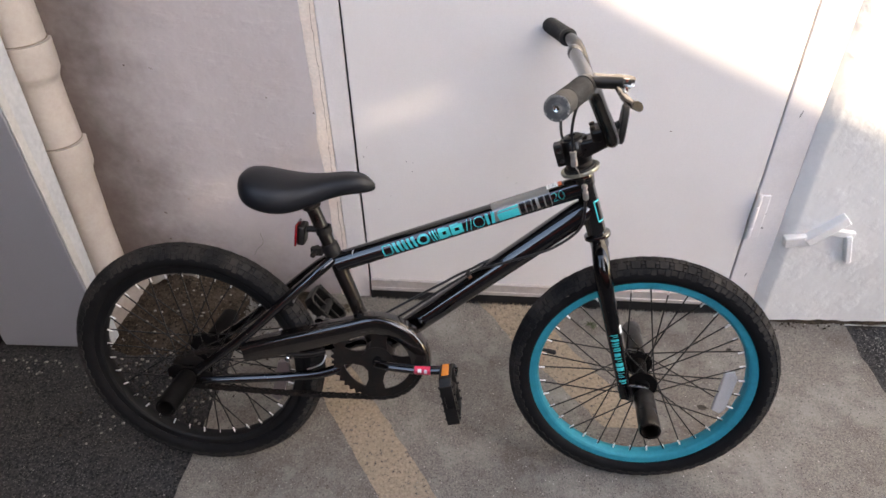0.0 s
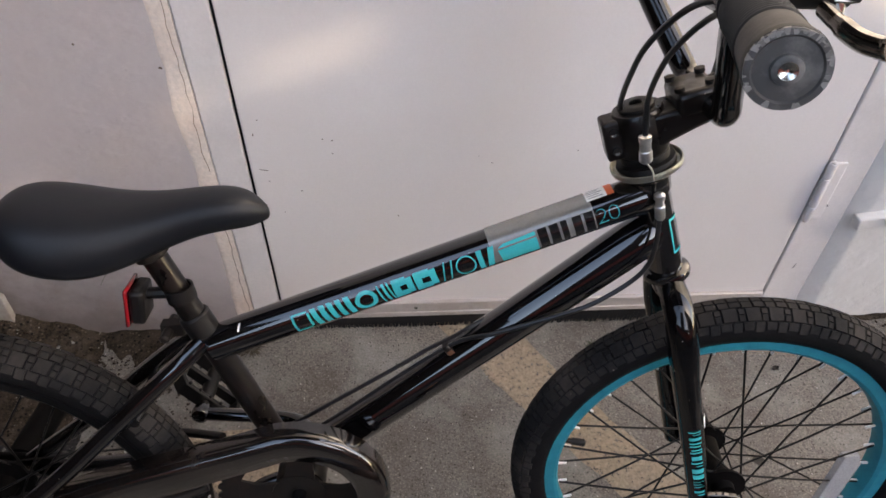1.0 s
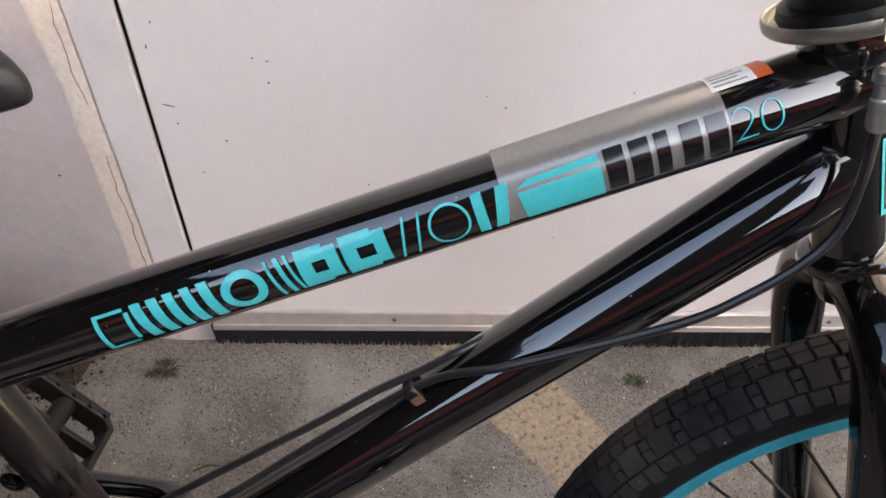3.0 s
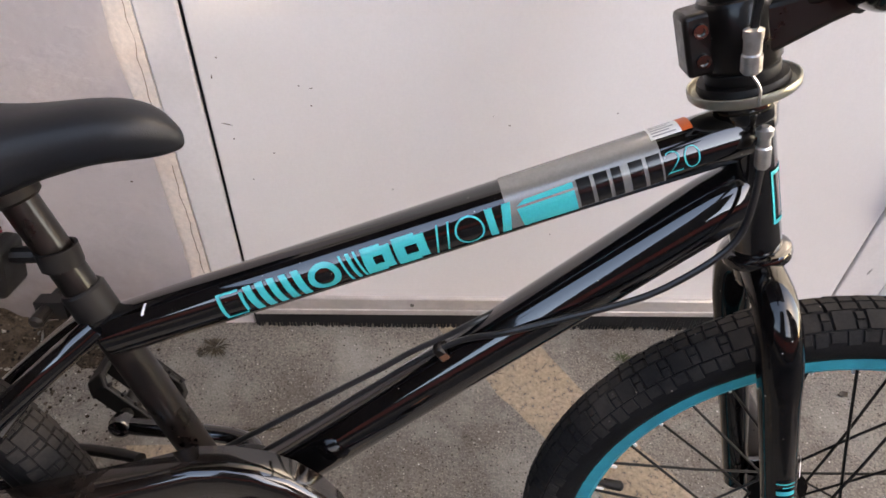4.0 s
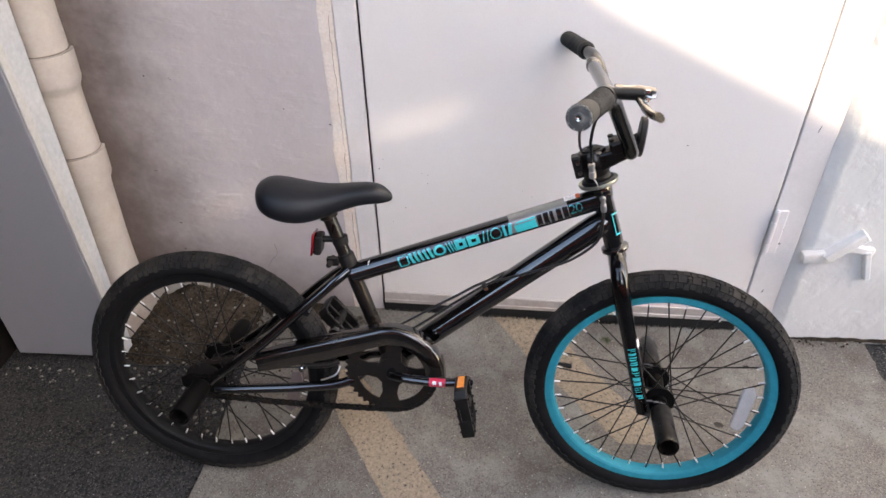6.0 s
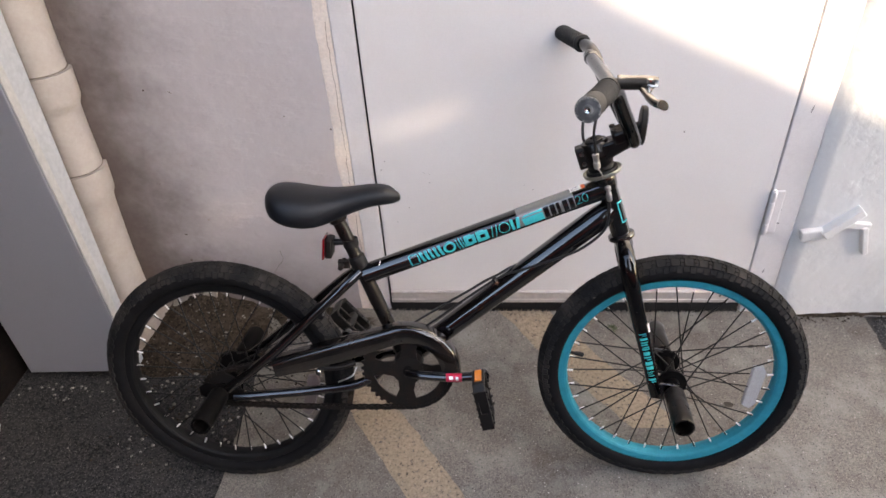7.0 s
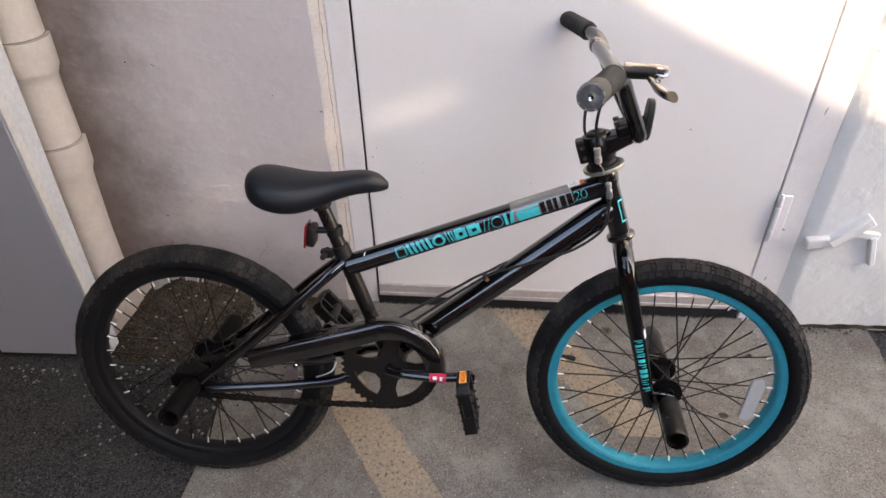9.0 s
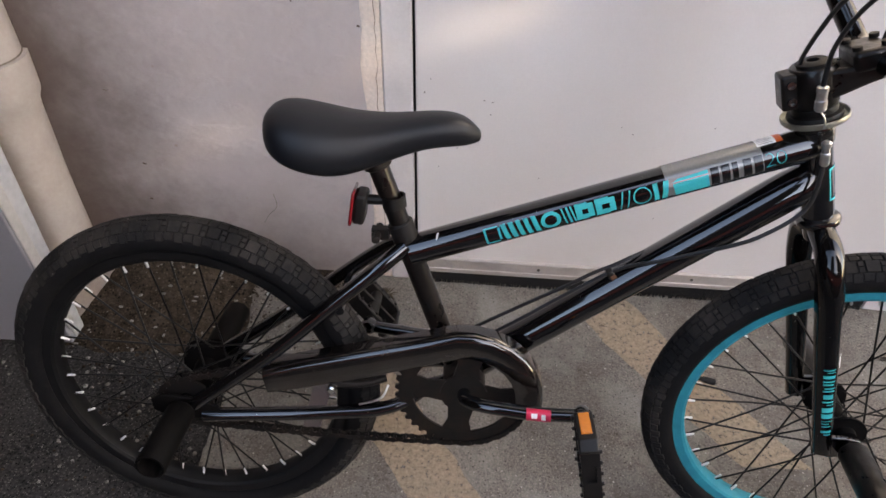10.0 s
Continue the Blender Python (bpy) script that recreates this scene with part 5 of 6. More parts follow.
def grip(side):
    a, b = (Vector((0.1435, 0.8358, 0.196)), Vector((0.1120, 0.8396, 0.3125))) if side > 0 else (Vector((0.1340, 0.8407, -0.200)), Vector((0.0885, 0.8512, -0.334)))
    d = b - a
    L = d.length
    prof = [(0.0118, 0.0), (0.0160, 0.0), (0.0166, 0.002), (0.0166, 0.006), (0.0148, 0.008)]
    h = 0.012
    while h < L - 0.045:
        prof += [(0.0146, h), (0.0157, h + 0.0009), (0.0157, h + 0.0022), (0.0146, h + 0.0031)]
        h += 0.0042
    prof += [(0.0151, L - 0.040), (0.0156, L - 0.010), (0.0160, L - 0.007), (0.0163, L - 0.004), (0.0160, L)]
    g = part("grip", moved(lathe(prof, 28, at=a, axis=d), STEER), "grip_rubber", bike, "ribbed dark rubber handlebar grip", sharp=50)
    part("end_plug", moved(lathe([(0.0159, L - 0.0005), (0.0156, L + 0.001), (0.0132, L + 0.0012), (0.0124, L + 0.0002), (0.0062, L + 0.0004), (0.0058, L + 0.002), (0.0040, L + 0.0028), (0.0, L + 0.0022)], 28, at=a, axis=d), STEER), "worn_plastic", g, "scratched grey bar-end plug")
    part("plug_screw", moved(lathe([(0.0040, L + 0.0024), (0.0036, L + 0.0036), (0.0016, L + 0.0032), (0.0, L + 0.002)], 14, at=a, axis=d), STEER), "chrome", g)


def plug_scuffs():
    """Torn, pale flakes of rubber round the near grip's end."""
    rnd = random.Random(14)
    a, b = Vector((0.1435, 0.8358, 0.196)), Vector((0.1120, 0.8396, 0.3125))
    d = (b - a).normalized()
    m = Matrix.Translation(b) @ ring_to(d)
    geos = []
    for i in range(46):
        t = rnd.choice((rnd.uniform(1.9, 4.6), rnd.uniform(0, 6.28)))
        r0, r1 = rnd.uniform(0.0130, 0.0145), rnd.uniform(0.0150, 0.0161)
        w = rnd.uniform(0.02, 0.10)
        h = rnd.uniform(0.0012, 0.0019)
        v = [m @ Vector((r * math.cos(q), r * math.sin(q), z)) for z in (0.0, h) for r, q in ((r0, t - w * 0.4), (r1, t - w), (r1, t + w), (r0, t + w * 0.6))]
        geos.append((v, [(3, 2, 1, 0), (4, 5, 6, 7), (0, 1, 5, 4), (1, 2, 6, 5), (2, 3, 7, 6), (3, 0, 4, 7)]))
    return moved(join(*geos), STEER)


grip(1)
grip(-1)
part("scuff", plug_scuffs(), "scuffed_rubber", bpy.data.objects["grip"], "pale torn edge of the grip's end")["kind"] = "stuff"


def lever():
    c = Vector((0.1475, 0.8355, 0.178))
    d = Vector((-0.040, 0.0076, 0.1205)).normalized()
    ring = moved(lathe([(0.0118, -0.008), (0.0155, -0.007), (0.0155, 0.007), (0.0118, 0.008)], 22, closed=True, at=c, axis=d), STEER)
    perch = sweep(curve([(0.140, 0.836, 0.178), (0.160, 0.835, 0.174), (0.180, 0.834, 0.173), (0.195, 0.833, 0.175)], 5), [0.0088] * 4 + [0.0095] * 8 + [0.0070] * 4, 14, flat=0.8)
    body = part("brake_lever", join(ring, perch), "black_plastic", bike, "glossy black brake lever body")
    part("lever_top", sweep(curve([(0.146, 0.842, 0.176), (0.170, 0.839, 0.172), (0.200, 0.836, 0.175)], 5), [0.0028] * 6 + [0.0036] * 4 + [0.0030], 14, flat=2.6), "dark_chrome", body, "pale worn metal lever plate")
    part("blade", sweep(curve([(0.180, 0.827, 0.178), (0.184, 0.821, 0.189), (0.190, 0.815, 0.201), (0.196, 0.813, 0.211), (0.199, 0.813, 0.216)], 5), [0.0048] * 6 + [0.0056] * 12 + [0.0060] * 3, 14, flat=1.7), "dark_chrome", body, "dark chromed lever blade")
    part("barrel", lathe([(0.0042, 0), (0.0052, 0.003), (0.0052, 0.012), (0.003, 0.014)], 12, at=(0.158, 0.836, 0.163), axis=(-0.5, -0.2, -0.9)), "nickel", body)
    part("pivot", lathe([(0.004, -0.008), (0.004, 0.0085), (0.0025, 0.0095)], 12, at=(0.189, 0.832, 0.176), axis=(0, 1, 0)), "chrome", body)


lever()


def front_reflector():
    m = STEER @ Matrix.Translation((0.226, 0.732, -0.022)) @ Matrix.Rotation(radians(-4), 4, "Z")
    o = []
    for k in range(20):
        t = 2 * math.pi * k / 20
        o.append((0.020 * math.copysign(abs(math.cos(t)) ** 0.7, math.cos(t)), 0.033 * math.copysign(abs(math.sin(t)) ** 0.8, math.sin(t))))
    b = part("front_reflector", moved(prism(o, -0.004, 0.006), m @ Matrix.Rotation(radians(90), 4, "Y")), "black_plastic", bike, "front reflector in a black shell", bevel=0.0015)
    part("lens", moved(prism([(x * 0.85, y * 0.9) for x, y in o], 0.006, 0.0072), m @ Matrix.Rotation(radians(90), 4, "Y")), "clear_lens", b, "clear lens")
    part("bracket", moved(sweep([(-0.034, -0.014, 0), (-0.012, -0.006, 0), (-0.003, 0, 0)], 0.007, 10), m), "black_plastic", b)


front_reflector()


def cable(points, r=0.0024, name="brake_cable", mat="cable_black", parent=None):
    return part(name, sweep(curve(points, 7), r, 10), mat, parent or bike)


BARREL = Vector((0.147, 0.687, 0.036))
cable([STEER @ Vector((0.160, 0.831, 0.148)), (0.134, 0.818, 0.112), (0.121, 0.786, 0.076), (0.121, 0.752, 0.045), (0.126, 0.724, 0.018), (0.130, 0.714, 0.008)])
cable([STEER @ Vector((0.164, 0.829, 0.146)), (0.148, 0.808, 0.106), (0.140, 0.775, 0.070), (0.139, 0.738, 0.046), (0.143, 0.712, 0.038), tuple(BARREL + Vector((-0.002, 0.012, 0)))])
part("cable_splitter", sweep([STEER @ Vector((0.166, 0.832, 0.152)), STEER @ Vector((0.157, 0.828, 0.142)), STEER @ Vector((0.151, 0.824, 0.134))], [0.0058, 0.0066, 0.0058], 12), "black_plastic", bike, "black plastic cable splitter")
part("cable_barrel", join(lathe([(0.004, -0.013), (0.0058, -0.011), (0.0058, -0.002), (0.005, -0.001), (0.005, 0.006), (0.0056, 0.008), (0.0056, 0.012), (0.003, 0.013)], 14, at=BARREL, axis=(-0.2, 0.97, 0.05))), "nickel", bike, "knurled silver cable barrel")
part("inner_wire", sweep(curve([tuple(BARREL + Vector((0.002, -0.012, 0))), (0.156, 0.667, 0.037), (0.160, 0.656, 0.034)], 4), 0.0009, 6), "nickel", bike)
part("cable_barrel", join(lathe([(0.0034, -0.014), (0.0047, -0.012), (0.0047, 0.000), (0.0038, 0.001), (0.0038, 0.007), (0.0050, 0.008), (0.0050, 0.012), (0.0026, 0.014)], 18, at=(0.171, 0.629, 0.031), axis=(-0.2, 0.97, 0.05))), "nickel", bike, "knurled silver cable barrel")
cable([(0.173, 0.616, 0.031), (0.173, 0.592, 0.033), (0.170, 0.571, 0.034), (0.159, 0.554, 0.034), (0.137, 0.535, 0.033), (0.110, 0.519, 0.032), (0.058, 0.498, 0.027), (0.024, 0.484, 0.022), (-0.014, 0.4645, 0.010), (-0.076, 0.4215, 0.010), (-0.118, 0.3905, 0.012), (-0.163, 0.358, 0.012), (-0.192, 0.336, 0.012)])
cable([(0.045, 0.486, -0.010), (0.028, 0.4865, -0.006), (0.004, 0.4785, 0.001), (-0.014, 0.4675, 0.002), (-0.040, 0.4545, 0.004), (-0.068, 0.438, 0.007), (-0.104, 0.4175, 0.010), (-0.142, 0.3935, 0.010), (-0.181, 0.3685, 0.010), (-0.196, 0.358, 0.008)])
D_DIR = (DT_B - DT_A).normalized()
clip_at = DT_A.lerp(DT_B, 0.475)
part("cable_clip", moved(box(-0.004, 0.004, 0.016, 0.0285, -0.004, 0.0135), Matrix.Translation(clip_at) @ Matrix.Rotation(math.atan2(D_DIR.y, D_DIR.x), 4, "Z")), "dusty_paint", bike, "painted cable guide with rust", bevel=0.002)
part("rust_spot", moved(box(-0.002, 0.0046, 0.0170, 0.0225, 0.0138, 0.0145), Matrix.Translation(clip_at) @ Matrix.Rotation(math.atan2(D_DIR.y, D_DIR.x), 4, "Z")), "rust", bike, bevel=0.0004)


# ---- graphics on the top tube ----
TD = (TT_B - TT_A).normalized()
TY = Vector((-TD.y, TD.x, 0))


def tube_patch(name, quad, mat, lift=0.0004, n=8, label=""):
    """A decal: four corners in metres along the tube and degrees round it, from lower left, anticlockwise."""
    (s0, a0), (s1, a1), (s2, a2), (s3, a3) = quad
    verts, faces = [], []
    for i in range(n + 1):
        x = i / n
        for j in range(n + 1):
            y = j / n
            s = (s0 * (1 - x) + s1 * x) * (1 - y) + (s3 * (1 - x) + s2 * x) * y
            a = radians((a0 * (1 - x) + a1 * x) * (1 - y) + (a3 * (1 - x) + a2 * x) * y)
            r = TT_R + lift
            verts.append(TT_A + TD * s + TY * (r * math.sin(a)) + Vector((0, 0, 1)) * (r * math.cos(a)))
    for i in range(n):
        for j in range(n):
            q = i * (n + 1) + j
            faces.append((q, q + 1, q + n + 2, q + n + 1))
    return part(name, (verts, faces), mat, bike, label, sharp=80)


def along(u):
    return (u - TT_A.x) / TD.x


SIL0, SIL1 = along(0.022), along(0.118)
tube_patch("silver_band", ((SIL0, -30), (SIL1, -30), (SIL1, 122), (SIL0, 122)), "silver_decal", 0.0004, 32, "silver wrap decal")
S0, S1 = along(-0.174), along(0.026)
TW = S1 - S0
LO, HI = -31, 31


def tube_shape(name, quads, mat, lift=0.0006, n=7):
    """One decal made of several four-cornered pieces."""
    verts, faces = [], []
    for (s0, a0), (s1, a1), (s2, a2), (s3, a3) in quads:
        k = len(verts)
        for i in range(n + 1):
            x = i / n
            for j in range(n + 1):
                y = j / n
                s_ = (s0 * (1 - x) + s1 * x) * (1 - y) + (s3 * (1 - x) + s2 * x) * y
                g = radians((a0 * (1 - x) + a1 * x) * (1 - y) + (a3 * (1 - x) + a2 * x) * y)
                r = TT_R + lift
                verts.append(TT_A + TD * s_ + TY * (r * math.sin(g)) + Vector((0, 0, 1)) * (r * math.cos(g)))
        for i in range(n):
            for j in range(n):
                q = k + i * (n + 1) + j
                faces.append((q, q + 1, q + n + 2, q + n + 1))
    return part(name, (verts, faces), mat, bike, sharp=80)


def bar_quad(a, b, lean=0.0, lo=LO, hi=HI):
    sh = lean * TW
    return ((S0 + a * TW - sh, lo), (S0 + b * TW - sh, lo), (S0 + b * TW + sh, hi), (S0 + a * TW + sh, hi))


def tube_ring(mid, half_, thick, lo=LO, hi=HI, n=40):
    """A closed ring in one strip."""
    am, ah = (lo + hi) / 2, (hi - lo) / 2
    verts, faces = [], []
    for i in range(n):
        t = 2 * math.pi * i / n
        for j in range(4):
            k = 1 - thick * j / 3
            g = radians(am + k * ah * math.sin(t))
            r = TT_R + 0.0006
            verts.append(TT_A + TD * (S0 + (mid + k * half_ * math.cos(t)) * TW) + TY * (r * math.sin(g)) + Vector((0, 0, 1)) * (r * math.cos(g)))
    for i in range(n):
        for j in range(3):
            a, b = i * 4 + j, ((i + 1) % n) * 4 + j
            faces.append((a, b, b + 1, a + 1))
    return part("decal_ring", (verts, faces), "teal_decal", bike, sharp=80)


# the maker's name as plain bars, blocks and rings
tube_shape("decal_frame", [bar_quad(0.0, 0.012), bar_quad(0.012, 0.078, 0.0, LO, LO + 5), bar_quad(0.012, 0.078, 0.0, HI - 5, HI), bar_quad(0.078, 0.090, 0.0, LO + 8, HI - 8)], "teal_decal")
for a_, b_, lean in ((0.104, 0.130, -0.008), (0.146, 0.172, -0.008), (0.188, 0.212, -0.008), (0.230, 0.254, -0.008), (0.272, 0.298, -0.008)):
    tube_shape("decal_bar", [bar_quad(a_, b_, lean)], "teal_decal")
tube_ring(0.367, 0.054, 0.40)
for a_, b_, lean in ((0.436, 0.444, -0.008), (0.460, 0.472, -0.008), (0.484, 0.492, -0.008)):
    tube_shape("decal_bar", [bar_quad(a_, b_, lean)], "teal_decal")
for a_, b_ in ((0.502, 0.598), (0.608, 0.712)):
    tube_shape("decal_block", [bar_quad(a_, a_ + 0.034), bar_quad(a_ + 0.034, b_ - 0.030, 0.0, LO, LO + 22), bar_quad(a_ + 0.034, b_ - 0.030, 0.0, HI - 22, HI), bar_quad(b_ - 0.030, b_, 0.0, LO + 5, HI - 5)], "teal_decal")
for a_, b_, lean in ((0.744, 0.750, 0.012), (0.780, 0.786, 0.012)):
    tube_shape("decal_bar", [bar_quad(a_, b_, lean)], "teal_decal")
tube_ring(0.853, 0.047, 0.13)
tube_shape("decal_bar", [bar_quad(0.912, 0.936)], "teal_decal")
tube_shape("decal_bar", [bar_quad(0.958, 0.986, 0.010)], "teal_decal")
B0, B1 = along(0.028), along(0.064)
tube_patch("teal_block", ((B0 + 0.002, -30), (B1, -30), (B1, 15), (B0, 13)), "teal_decal", 0.0008, 12)
tube_patch("teal_block", ((B0, 18), (B1, 20), (B1, 31), (B0 + 0.006, 27)), "teal_decal", 0.0008, 8)
G0, G1 = along(0.0655), along(0.1185)
for k in range(5):
    a = G0 + (G1 - G0) * (k + 0.06) / 5
    b = G0 + (G1 - G0) * (k + (0.84 if k != 2 else 0.60)) / 5
    tube_patch("decal_bar", ((a, -27), (b, -27), (b, 33), (a, 33)), "black_decal", 0.0008, 10)
tube_patch("warning_label", ((along(0.1155), 60), (along(0.134), 60), (along(0.134), 112), (along(0.1155), 112)), "white_label", 0.0008, 8, "white warning sticker with an orange end")
tube_patch("warning_label", ((along(0.134), 60), (along(0.1405), 60), (along(0.1405), 112), (along(0.134), 112)), "orange_label", 0.0008, 6)
for k in range(5):
    tube_patch("print_line", ((along(0.117), 66 + 8 * k), (along(0.131 - 0.003 * (k % 2)), 66 + 8 * k), (along(0.131 - 0.003 * (k % 2)), 69 + 8 * k), (along(0.117), 69 + 8 * k)), "grey_ink", 0.0010, 3)
tube_patch("scratch", ((along(-0.2275), 38), (along(-0.2255), 38), (along(-0.2225), 62), (along(-0.2245), 62)), "white_label", 0.0006, 4)


def number_on_tube(text, u0, u1, lo, hi):
    """The model's wheel size, bent round the tube."""
    cu = bpy.data.curves.new("number", "FONT")
    cu.body = text
    cu.size = 1.0
    cu.offset = -0.030
    cu.space_character = 0.86
    tmp = new("number", cu)
    bpy.context.view_layer.update()
    me = bpy.data.meshes.new_from_object(tmp)
    bpy.data.objects.remove(tmp)
    bm = bmesh.new()
    bm.from_mesh(me)
    bmesh.ops.triangulate(bm, faces=bm.faces)
    bmesh.ops.subdivide_edges(bm, edges=[e for e in bm.edges if e.calc_length() > 0.15], cuts=3)
    bmesh.ops.triangulate(bm, faces=bm.faces)
    bm.verts.ensure_lookup_table()
    co = [v.co.copy() for v in bm.verts]
    faces = [tuple(v.index for v in f.verts) for f in bm.faces]
    bm.free()
    x0, x1 = min(c.x for c in co), max(c.x for c in co)
    y0, y1 = min(c.y for c in co), max(c.y for c in co)
    verts = []
    for p in co:
        q = along(u0) + (along(u1) - along(u0)) * (p.x - x0) / (x1 - x0)
        g = radians(lo + (hi - lo) * (p.y - y0) / (y1 - y0))
        r = TT_R + 0.0007
        verts.append(TT_A + TD * q + TY * (r * math.sin(g)) + Vector((0, 0, 1)) * (r * math.cos(g)))
    return part("number", (verts, faces), "teal_decal", bike, "thin teal number", sharp=80)


number_on_tube("20", 0.1190, 0.1395, -15, 30)


def badge():
    """A teal outlined tab on the head tube."""
    geos = []
    r = 0.0177
    e = Vector((AXIS.y, -AXIS.x, 0))
    c = HEAD_BOT + AXIS * 0.045

    def on(h, a):
        return HEAD_BOT + AXIS * h + e * (r * math.sin(radians(a))) + Vector((0, 0, 1)) * (r * math.cos(radians(a)))

    def strip(h0, h1, a0, a1):
        v, f = [], []
        n = 6
        for i in range(n + 1):
            for j in range(n + 1):
                v.append(on(h0 + (h1 - h0) * i / n, a0 + (a1 - a0) * j / n))
        for i in range(n):
            for j in range(n):
                q = i * (n + 1) + j
                f.append((q, q + 1, q + n + 2, q + n + 1))
        return v, f

    return part("head_badge", join(strip(0.028, 0.068, 22, 28), strip(0.028, 0.031, 28, 75), strip(0.065, 0.068, 28, 75), strip(0.028, 0.068, 75, 80)), "teal_decal", bike, "teal outlined head badge")


badge()


# ---- small things on the ground ----
def weed(x, y, size, mat, label, category, count=16, seed=1):
    rnd = random.Random(seed)
    verts, faces = [], []
    for i in range(count):
        a = rnd.uniform(0, 2 * math.pi)
        L = size * rnd.uniform(0.5, 1.0)
        w = size * rnd.uniform(0.03, 0.07)
        d = Vector((math.cos(a), math.sin(a), 0))
        s = Vector((-d.y, d.x, 0))
        k = len(verts)
        o = d * rnd.uniform(0, size * 0.3)
        for t, ww, h in ((0, 0.3, 0.0), (0.35, 1.0, 0.35), (0.7, 0.8, 0.4), (1.0, 0.05, 0.2)):
            q = o + d * (L * t) + Vector((0, 0, 0.002 + h * size * rnd.uniform(0.2, 0.6)))
            verts += [q + s * (w * ww), q - s * (w * ww)]
        faces += [(k, k + 1, k + 3, k + 2), (k + 2, k + 3, k + 5, k + 4), (k + 4, k + 5, k + 7, k + 6)]
    return tagged(part(category.replace(" ", "_"), (verts, faces), mat, m=Matrix.Translation((x, y, ground_z(x, y)))), label, category, kind="stuff")


weed(-0.345, 1.258, 0.022, "dry_leaf", "small dried brown weed in a concrete crack", "dry weed", 44, 3)
weed(0.088, 1.216, 0.010, "dry_leaf", "small dried brown weed in a concrete crack", "dry weed", 10, 11)
weed(0.290, 1.238, 0.018, "weed_leaf", "tiny green weed sprouting from concrete", "weed", 36, 4)
weed(-0.362, 1.252, 0.013, "dry_leaf", "small dried brown weed in a concrete crack", "dry weed", 24, 8)


def twig():
    z = ground_z(-0.26, 1.13)
    return part("twig", sweep(curve([(-0.285, 1.125, z + 0.002), (-0.268, 1.131, z + 0.004), (-0.250, 1.130, z + 0.003), (-0.230, 1.135, z + 0.002)], 5), [0.0014] * 8 + [0.0009] * 8, 7), "dry_leaf")


def dead_leaf(x, y, length, width, curl, turn, label):
    """A withered leaf: pointed outline, raised midrib, edges curled up, with a short stalk."""
    verts, faces = [], []
    n, k = 8, 5
    for i in range(n + 1):
        t = i / n
        half = width * 0.5 * math.sin(math.pi * min(1.0, 0.06 + 0.94 * t)) ** 0.8 + 0.0003
        for j in range(k):
            q = -1 + 2 * j / (k - 1)
            verts.append(((t - 0.5) * length, q * half, 0.0012 + curl * (q * q * 0.6 + (2 * t - 1) ** 2 * 0.4) + 0.0004 * noise.noise((t * 9, q * 4, turn))))
    for i in range(n):
        for j in range(k - 1):
            a = i * k + j
            faces.append((a, a + 1, a + k + 1, a + k))
    top = len(verts)
    verts += [(p[0], p[1], p[2] - 0.0005) for p in verts]
    faces += [tuple(top + q for q in reversed(f)) for f in faces]
    stalk = sweep([(0.46 * length, 0, 0.0012 + curl * 0.3), (0.62 * length, 0.0008, 0.0014), (0.74 * length, 0.0020, 0.0010)], 0.0005, 6)
    m = Matrix.Translation((x, y, ground_z(x, y))) @ Matrix.Rotation(radians(turn), 4, "Z")
    return tagged(part("dead_leaf", join((verts, faces), stalk), "dark_leaf", m=m), label, "leaf")


dead_leaf(0.622, 1.173, 0.015, 0.010, 0.0045, 20, "small dark withered leaf curled on concrete")
dead_leaf(0.514, 0.994, 0.022, 0.015, 0.0012, -12, "flat dark brown dead leaf lying on concrete")
tagged(twig(), "thin dry brown twig lying on concrete", "twig")


def dirt_strip(name, x0, x1, y, depth, z, label, seed, count):
    """A ragged line of soil and crumbs at the foot of a wall."""
    rnd = random.Random(seed)
    verts, faces = [], []
    n = 90
    for i in range(n + 1):
        x = x0 + (x1 - x0) * i / n
        wide = depth * (0.55 + 0.45 * noise.noise((x * 9, seed, 0)) + 0.25 * noise.noise((x * 40, seed, 0)))
        end = min(1.0, 6 * min(i, n - i) / n + 0.1)
        for k, h in ((0.0, 0.010), (0.35, 0.007), (0.7, 0.003), (1.0, 0.0)):
            q = y - max(0.004, wide * end) * k
            verts.append((x, q, (ground_z(x, q) if z is None else z) + h * end * (0.6 + 0.5 * noise.noise((x * 30, k * 5, seed))) + 0.0006))
    for i in range(n):
        for k in range(3):
            a = i * 4 + k
            faces.append((a, a + 1, a + 5, a + 4))
    geos = [(verts, faces)]
    for i in range(count):
        x = rnd.uniform(x0, x1)
        q = y - abs(rnd.gauss(0, depth * 0.8)) - 0.003
        r = rnd.uniform(0.0010, 0.0032)
        v, f = lathe([(0.0, -0.2 * r), (r * 0.9, 0.1 * r), (r, 0.4 * r), (r * 0.6, 0.9 * r), (0.0, r)], 5)
        geos.append(([(p[0] * rnd.uniform(0.6, 1.5) + x, p[1] * rnd.uniform(0.6, 1.5) + q, p[2] + (ground_z(x, q) if z is None else z) + 0.001) for p in v], f))
    return tagged(part(name, join(*geos), "soil", sharp=25), label, "soil", kind="stuff")


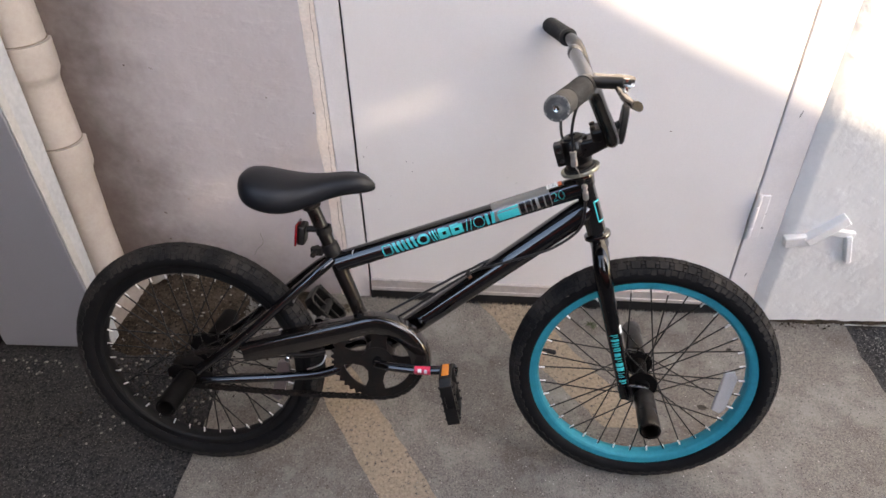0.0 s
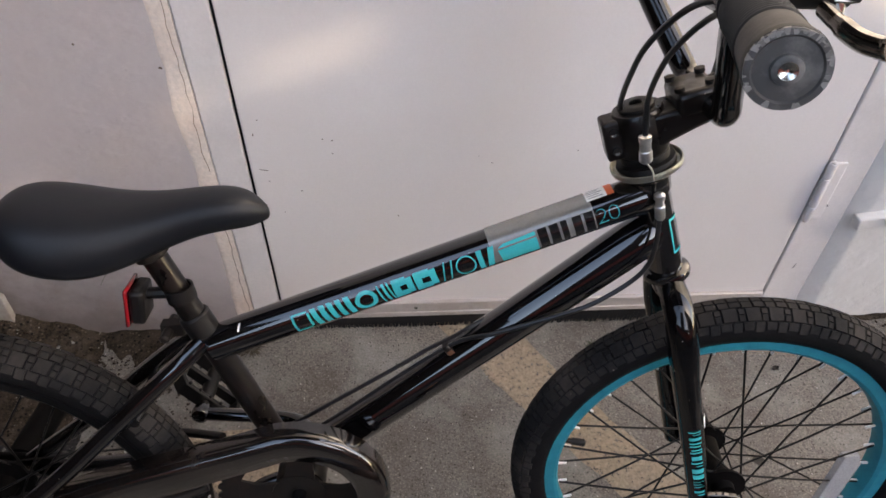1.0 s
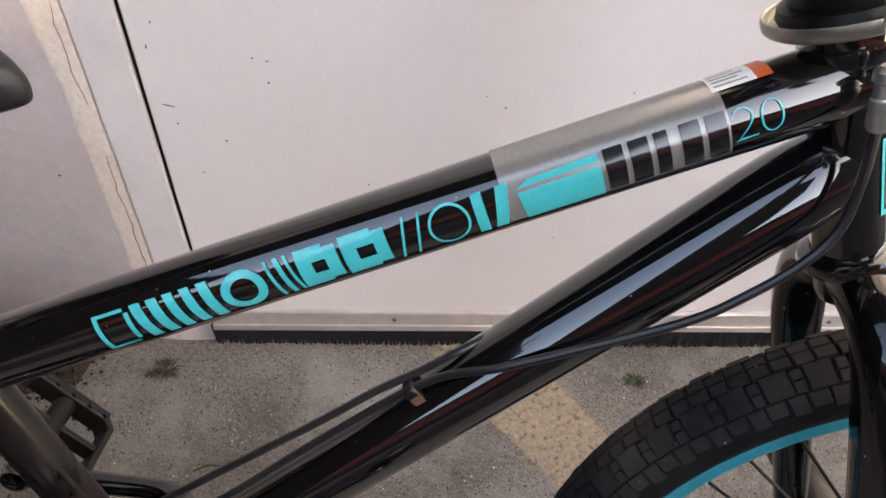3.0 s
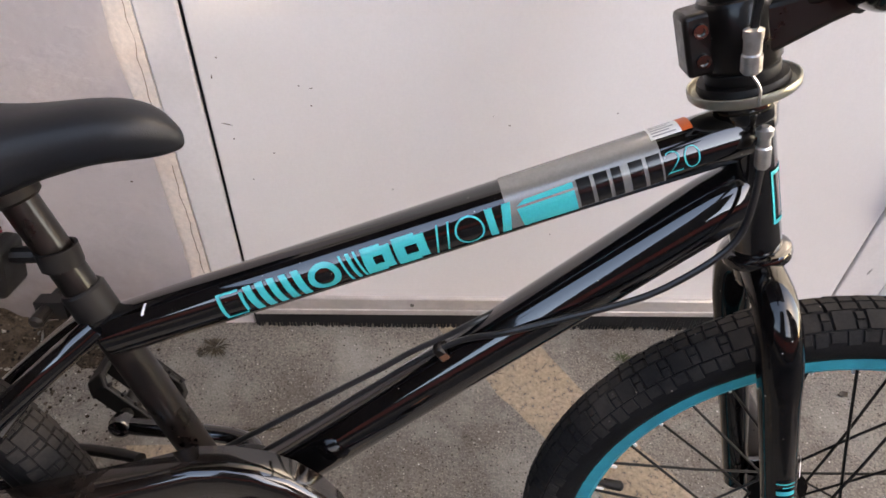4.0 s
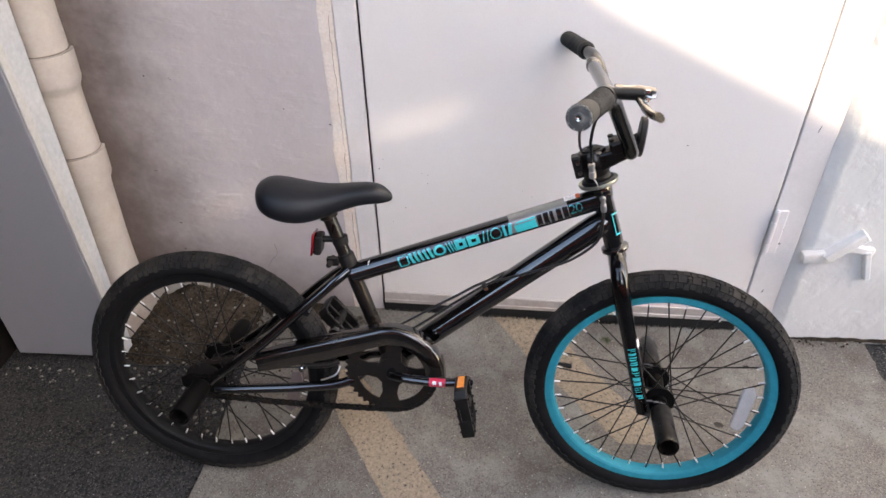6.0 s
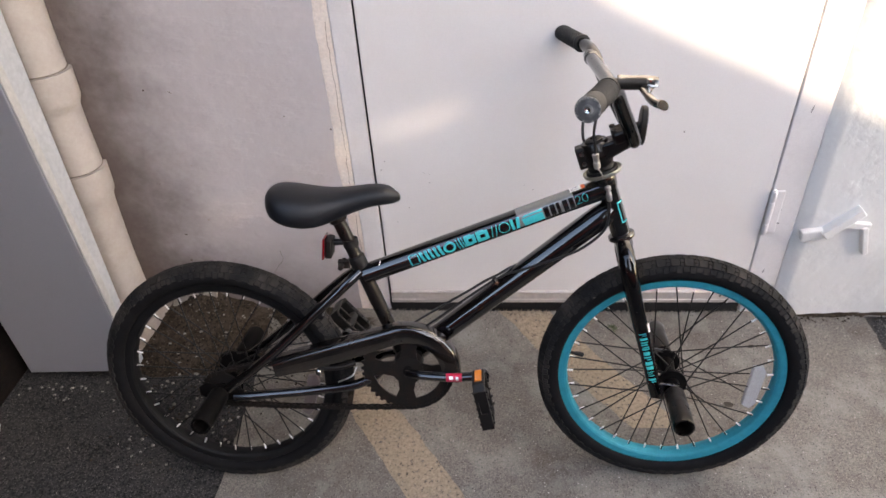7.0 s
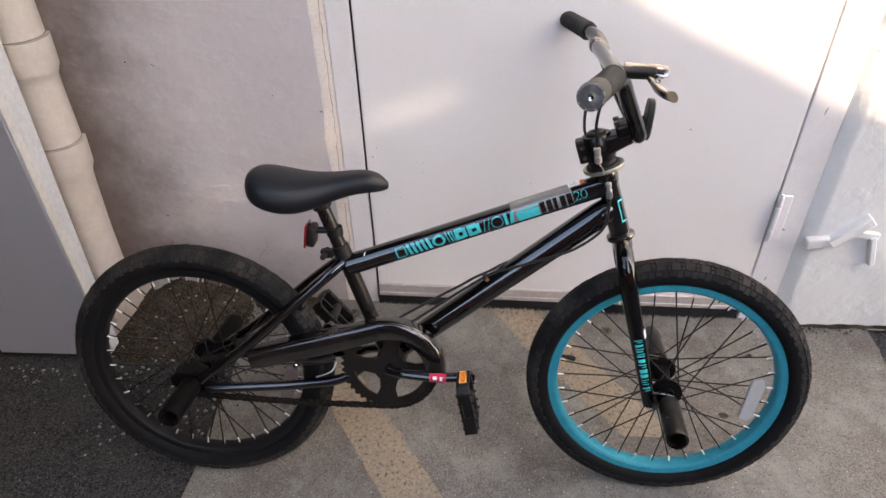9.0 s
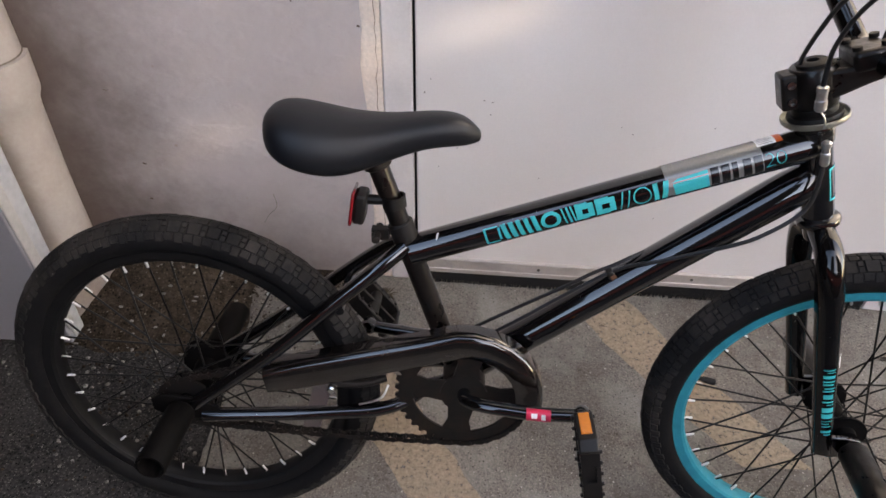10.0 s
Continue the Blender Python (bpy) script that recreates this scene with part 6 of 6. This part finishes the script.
def heap_height(x, t):
    """Height of the soil heap at x, t from the wall (0) to its toe (1)."""
    crest = ((-0.98, 0.050), (-0.87, 0.078), (-0.825, 0.112), (-0.760, 0.106), (-0.70, 0.078), (-0.63, 0.044), (-0.585, 0.026))
    h = crest[-1][1]
    for (xa, ha), (xb, hb) in zip(crest, crest[1:]):
        if xa <= x <= xb:
            h = ha + (hb - ha) * (x - xa) / (xb - xa)
    h += 0.010 * noise.noise((x * 26, t * 5, 3)) * (1 - t) + 0.006 * noise.noise((x * 70, t * 14, 5)) * (1 - t * t)
    return -0.016 + (h + 0.016) * (1 - t) ** 1.25


def soil_heap():
    """Loose soil washed up against the wall beside the downpipe."""
    rnd = random.Random(31)
    n, k = 70, 26
    verts, faces = [], []
    for i in range(n + 1):
        x = -0.98 + 0.395 * i / n
        deep = 0.21 + 0.03 * noise.noise((x * 12, 2, 2))
        for j in range(k + 1):
            verts.append((x, 1.311 - deep * j / k, heap_height(x, j / k)))
    for i in range(n):
        for j in range(k):
            a = i * (k + 1) + j
            faces.append((a, a + 1, a + k + 2, a + k + 1))
    geos = [(verts, faces)]
    for i in range(380):
        x, t = rnd.uniform(-0.97, -0.60), rnd.uniform(0.02, 0.97)
        r = rnd.uniform(0.0014, 0.0042)
        v, f = lathe([(0.0, -0.4 * r), (r * 0.9, 0.1 * r), (r, 0.4 * r), (r * 0.6, 0.9 * r), (0.0, r)], 5)
        a, b = rnd.uniform(0.6, 1.7), rnd.uniform(0.6, 1.5)
        geos.append(([(p[0] * a + x, p[1] * b + 1.311 - 0.21 * t, p[2] + heap_height(x, t)) for p in v], f))
    return tagged(part("soil", join(*geos), "soil", sharp=25), "dark brown soil heaped against the wall under the plate", "soil", kind="stuff")


def pale_crumbs():
    """Flakes of old paint and mortar lying on the soil."""
    rnd = random.Random(77)
    geos = []
    for i in range(85):
        x, t = rnd.uniform(-0.95, -0.61), rnd.uniform(0.05, 0.95)
        r = rnd.choice((0.0012, 0.0016, 0.0022, 0.0038))
        v, f = lathe([(0.0, -0.4 * r), (r * 0.9, 0.1 * r), (r, 0.3 * r), (r * 0.6, 0.6 * r), (0.0, 0.7 * r)], 5)
        a, b = rnd.uniform(0.6, 1.8), rnd.uniform(0.6, 1.4)
        geos.append(([(p[0] * a + x, p[1] * b + 1.311 - 0.21 * t, p[2] + heap_height(x, t) + 0.0008) for p in v], f))
    return tagged(part("debris", join(*geos), "stone", sharp=25), "pale flakes of paint and mortar on the soil", "debris", kind="stuff")


soil_heap()
pale_crumbs()
dirt_strip("dirt", -0.96, -0.60, 1.317, 0.26, -0.0125, "dark crumbly soil and pale debris beside the downpipe", 12, 420)
dirt_strip("dirt", -0.622, -0.43, 1.312, 0.13, None, "dark crumbly soil and grit along the wall's foot", 2, 320)
dirt_strip("dirt", 0.72, 1.6, 1.287, 0.016, 0.0, "dark crumbly soil and grit along the wall's foot", 6, 160)


def pebbles():
    rnd = random.Random(9)
    geos = []
    for i in range(760):
        x, y = rnd.uniform(-1.15, 1.3), rnd.uniform(0.45, 1.30)
        on_slab = SLAB_L < x < SLAB_R
        r = rnd.uniform(0.0010, 0.0026) if on_slab else rnd.uniform(0.0012, 0.0036)
        if on_slab and rnd.random() < 0.35:
            continue
        z = ground_z(x, y) if on_slab else -0.012
        n = 5
        if i > 388:
            x, y, z, r = rnd.gauss(-1.10, 0.04), rnd.gauss(1.070, 0.016), -0.012, rnd.uniform(0.0012, 0.0042)
        elif i > 250:
            x, y, z, r = rnd.uniform(-0.90, -0.63), rnd.uniform(0.86, 1.25), -0.012, rnd.uniform(0.0014, 0.0048)
        if i > 419:
            x, y, z, r = rnd.gauss(1.03, 0.035), rnd.gauss(1.215, 0.035), -0.012, rnd.uniform(0.0007, 0.0019)
            if x < SLAB_R + 0.015 or y > 1.28:
                continue
        v, f = lathe([(0.0, -0.2 * r), (r * 0.9, 0.1 * r), (r, 0.4 * r), (r * 0.6, 0.9 * r), (0.0, r)], n)
        v = [Vector(p) for p in v]
        v = [(p.x * rnd.uniform(0.7, 1.3) + x, p.y * rnd.uniform(0.7, 1.3) + y, p.z + z) for p in v]
        geos.append((v, f))
    return join(*geos)


tagged(part("gravel", pebbles(), "stone", sharp=25), "loose grit and pale pebbles on the ground", "gravel", kind="stuff")
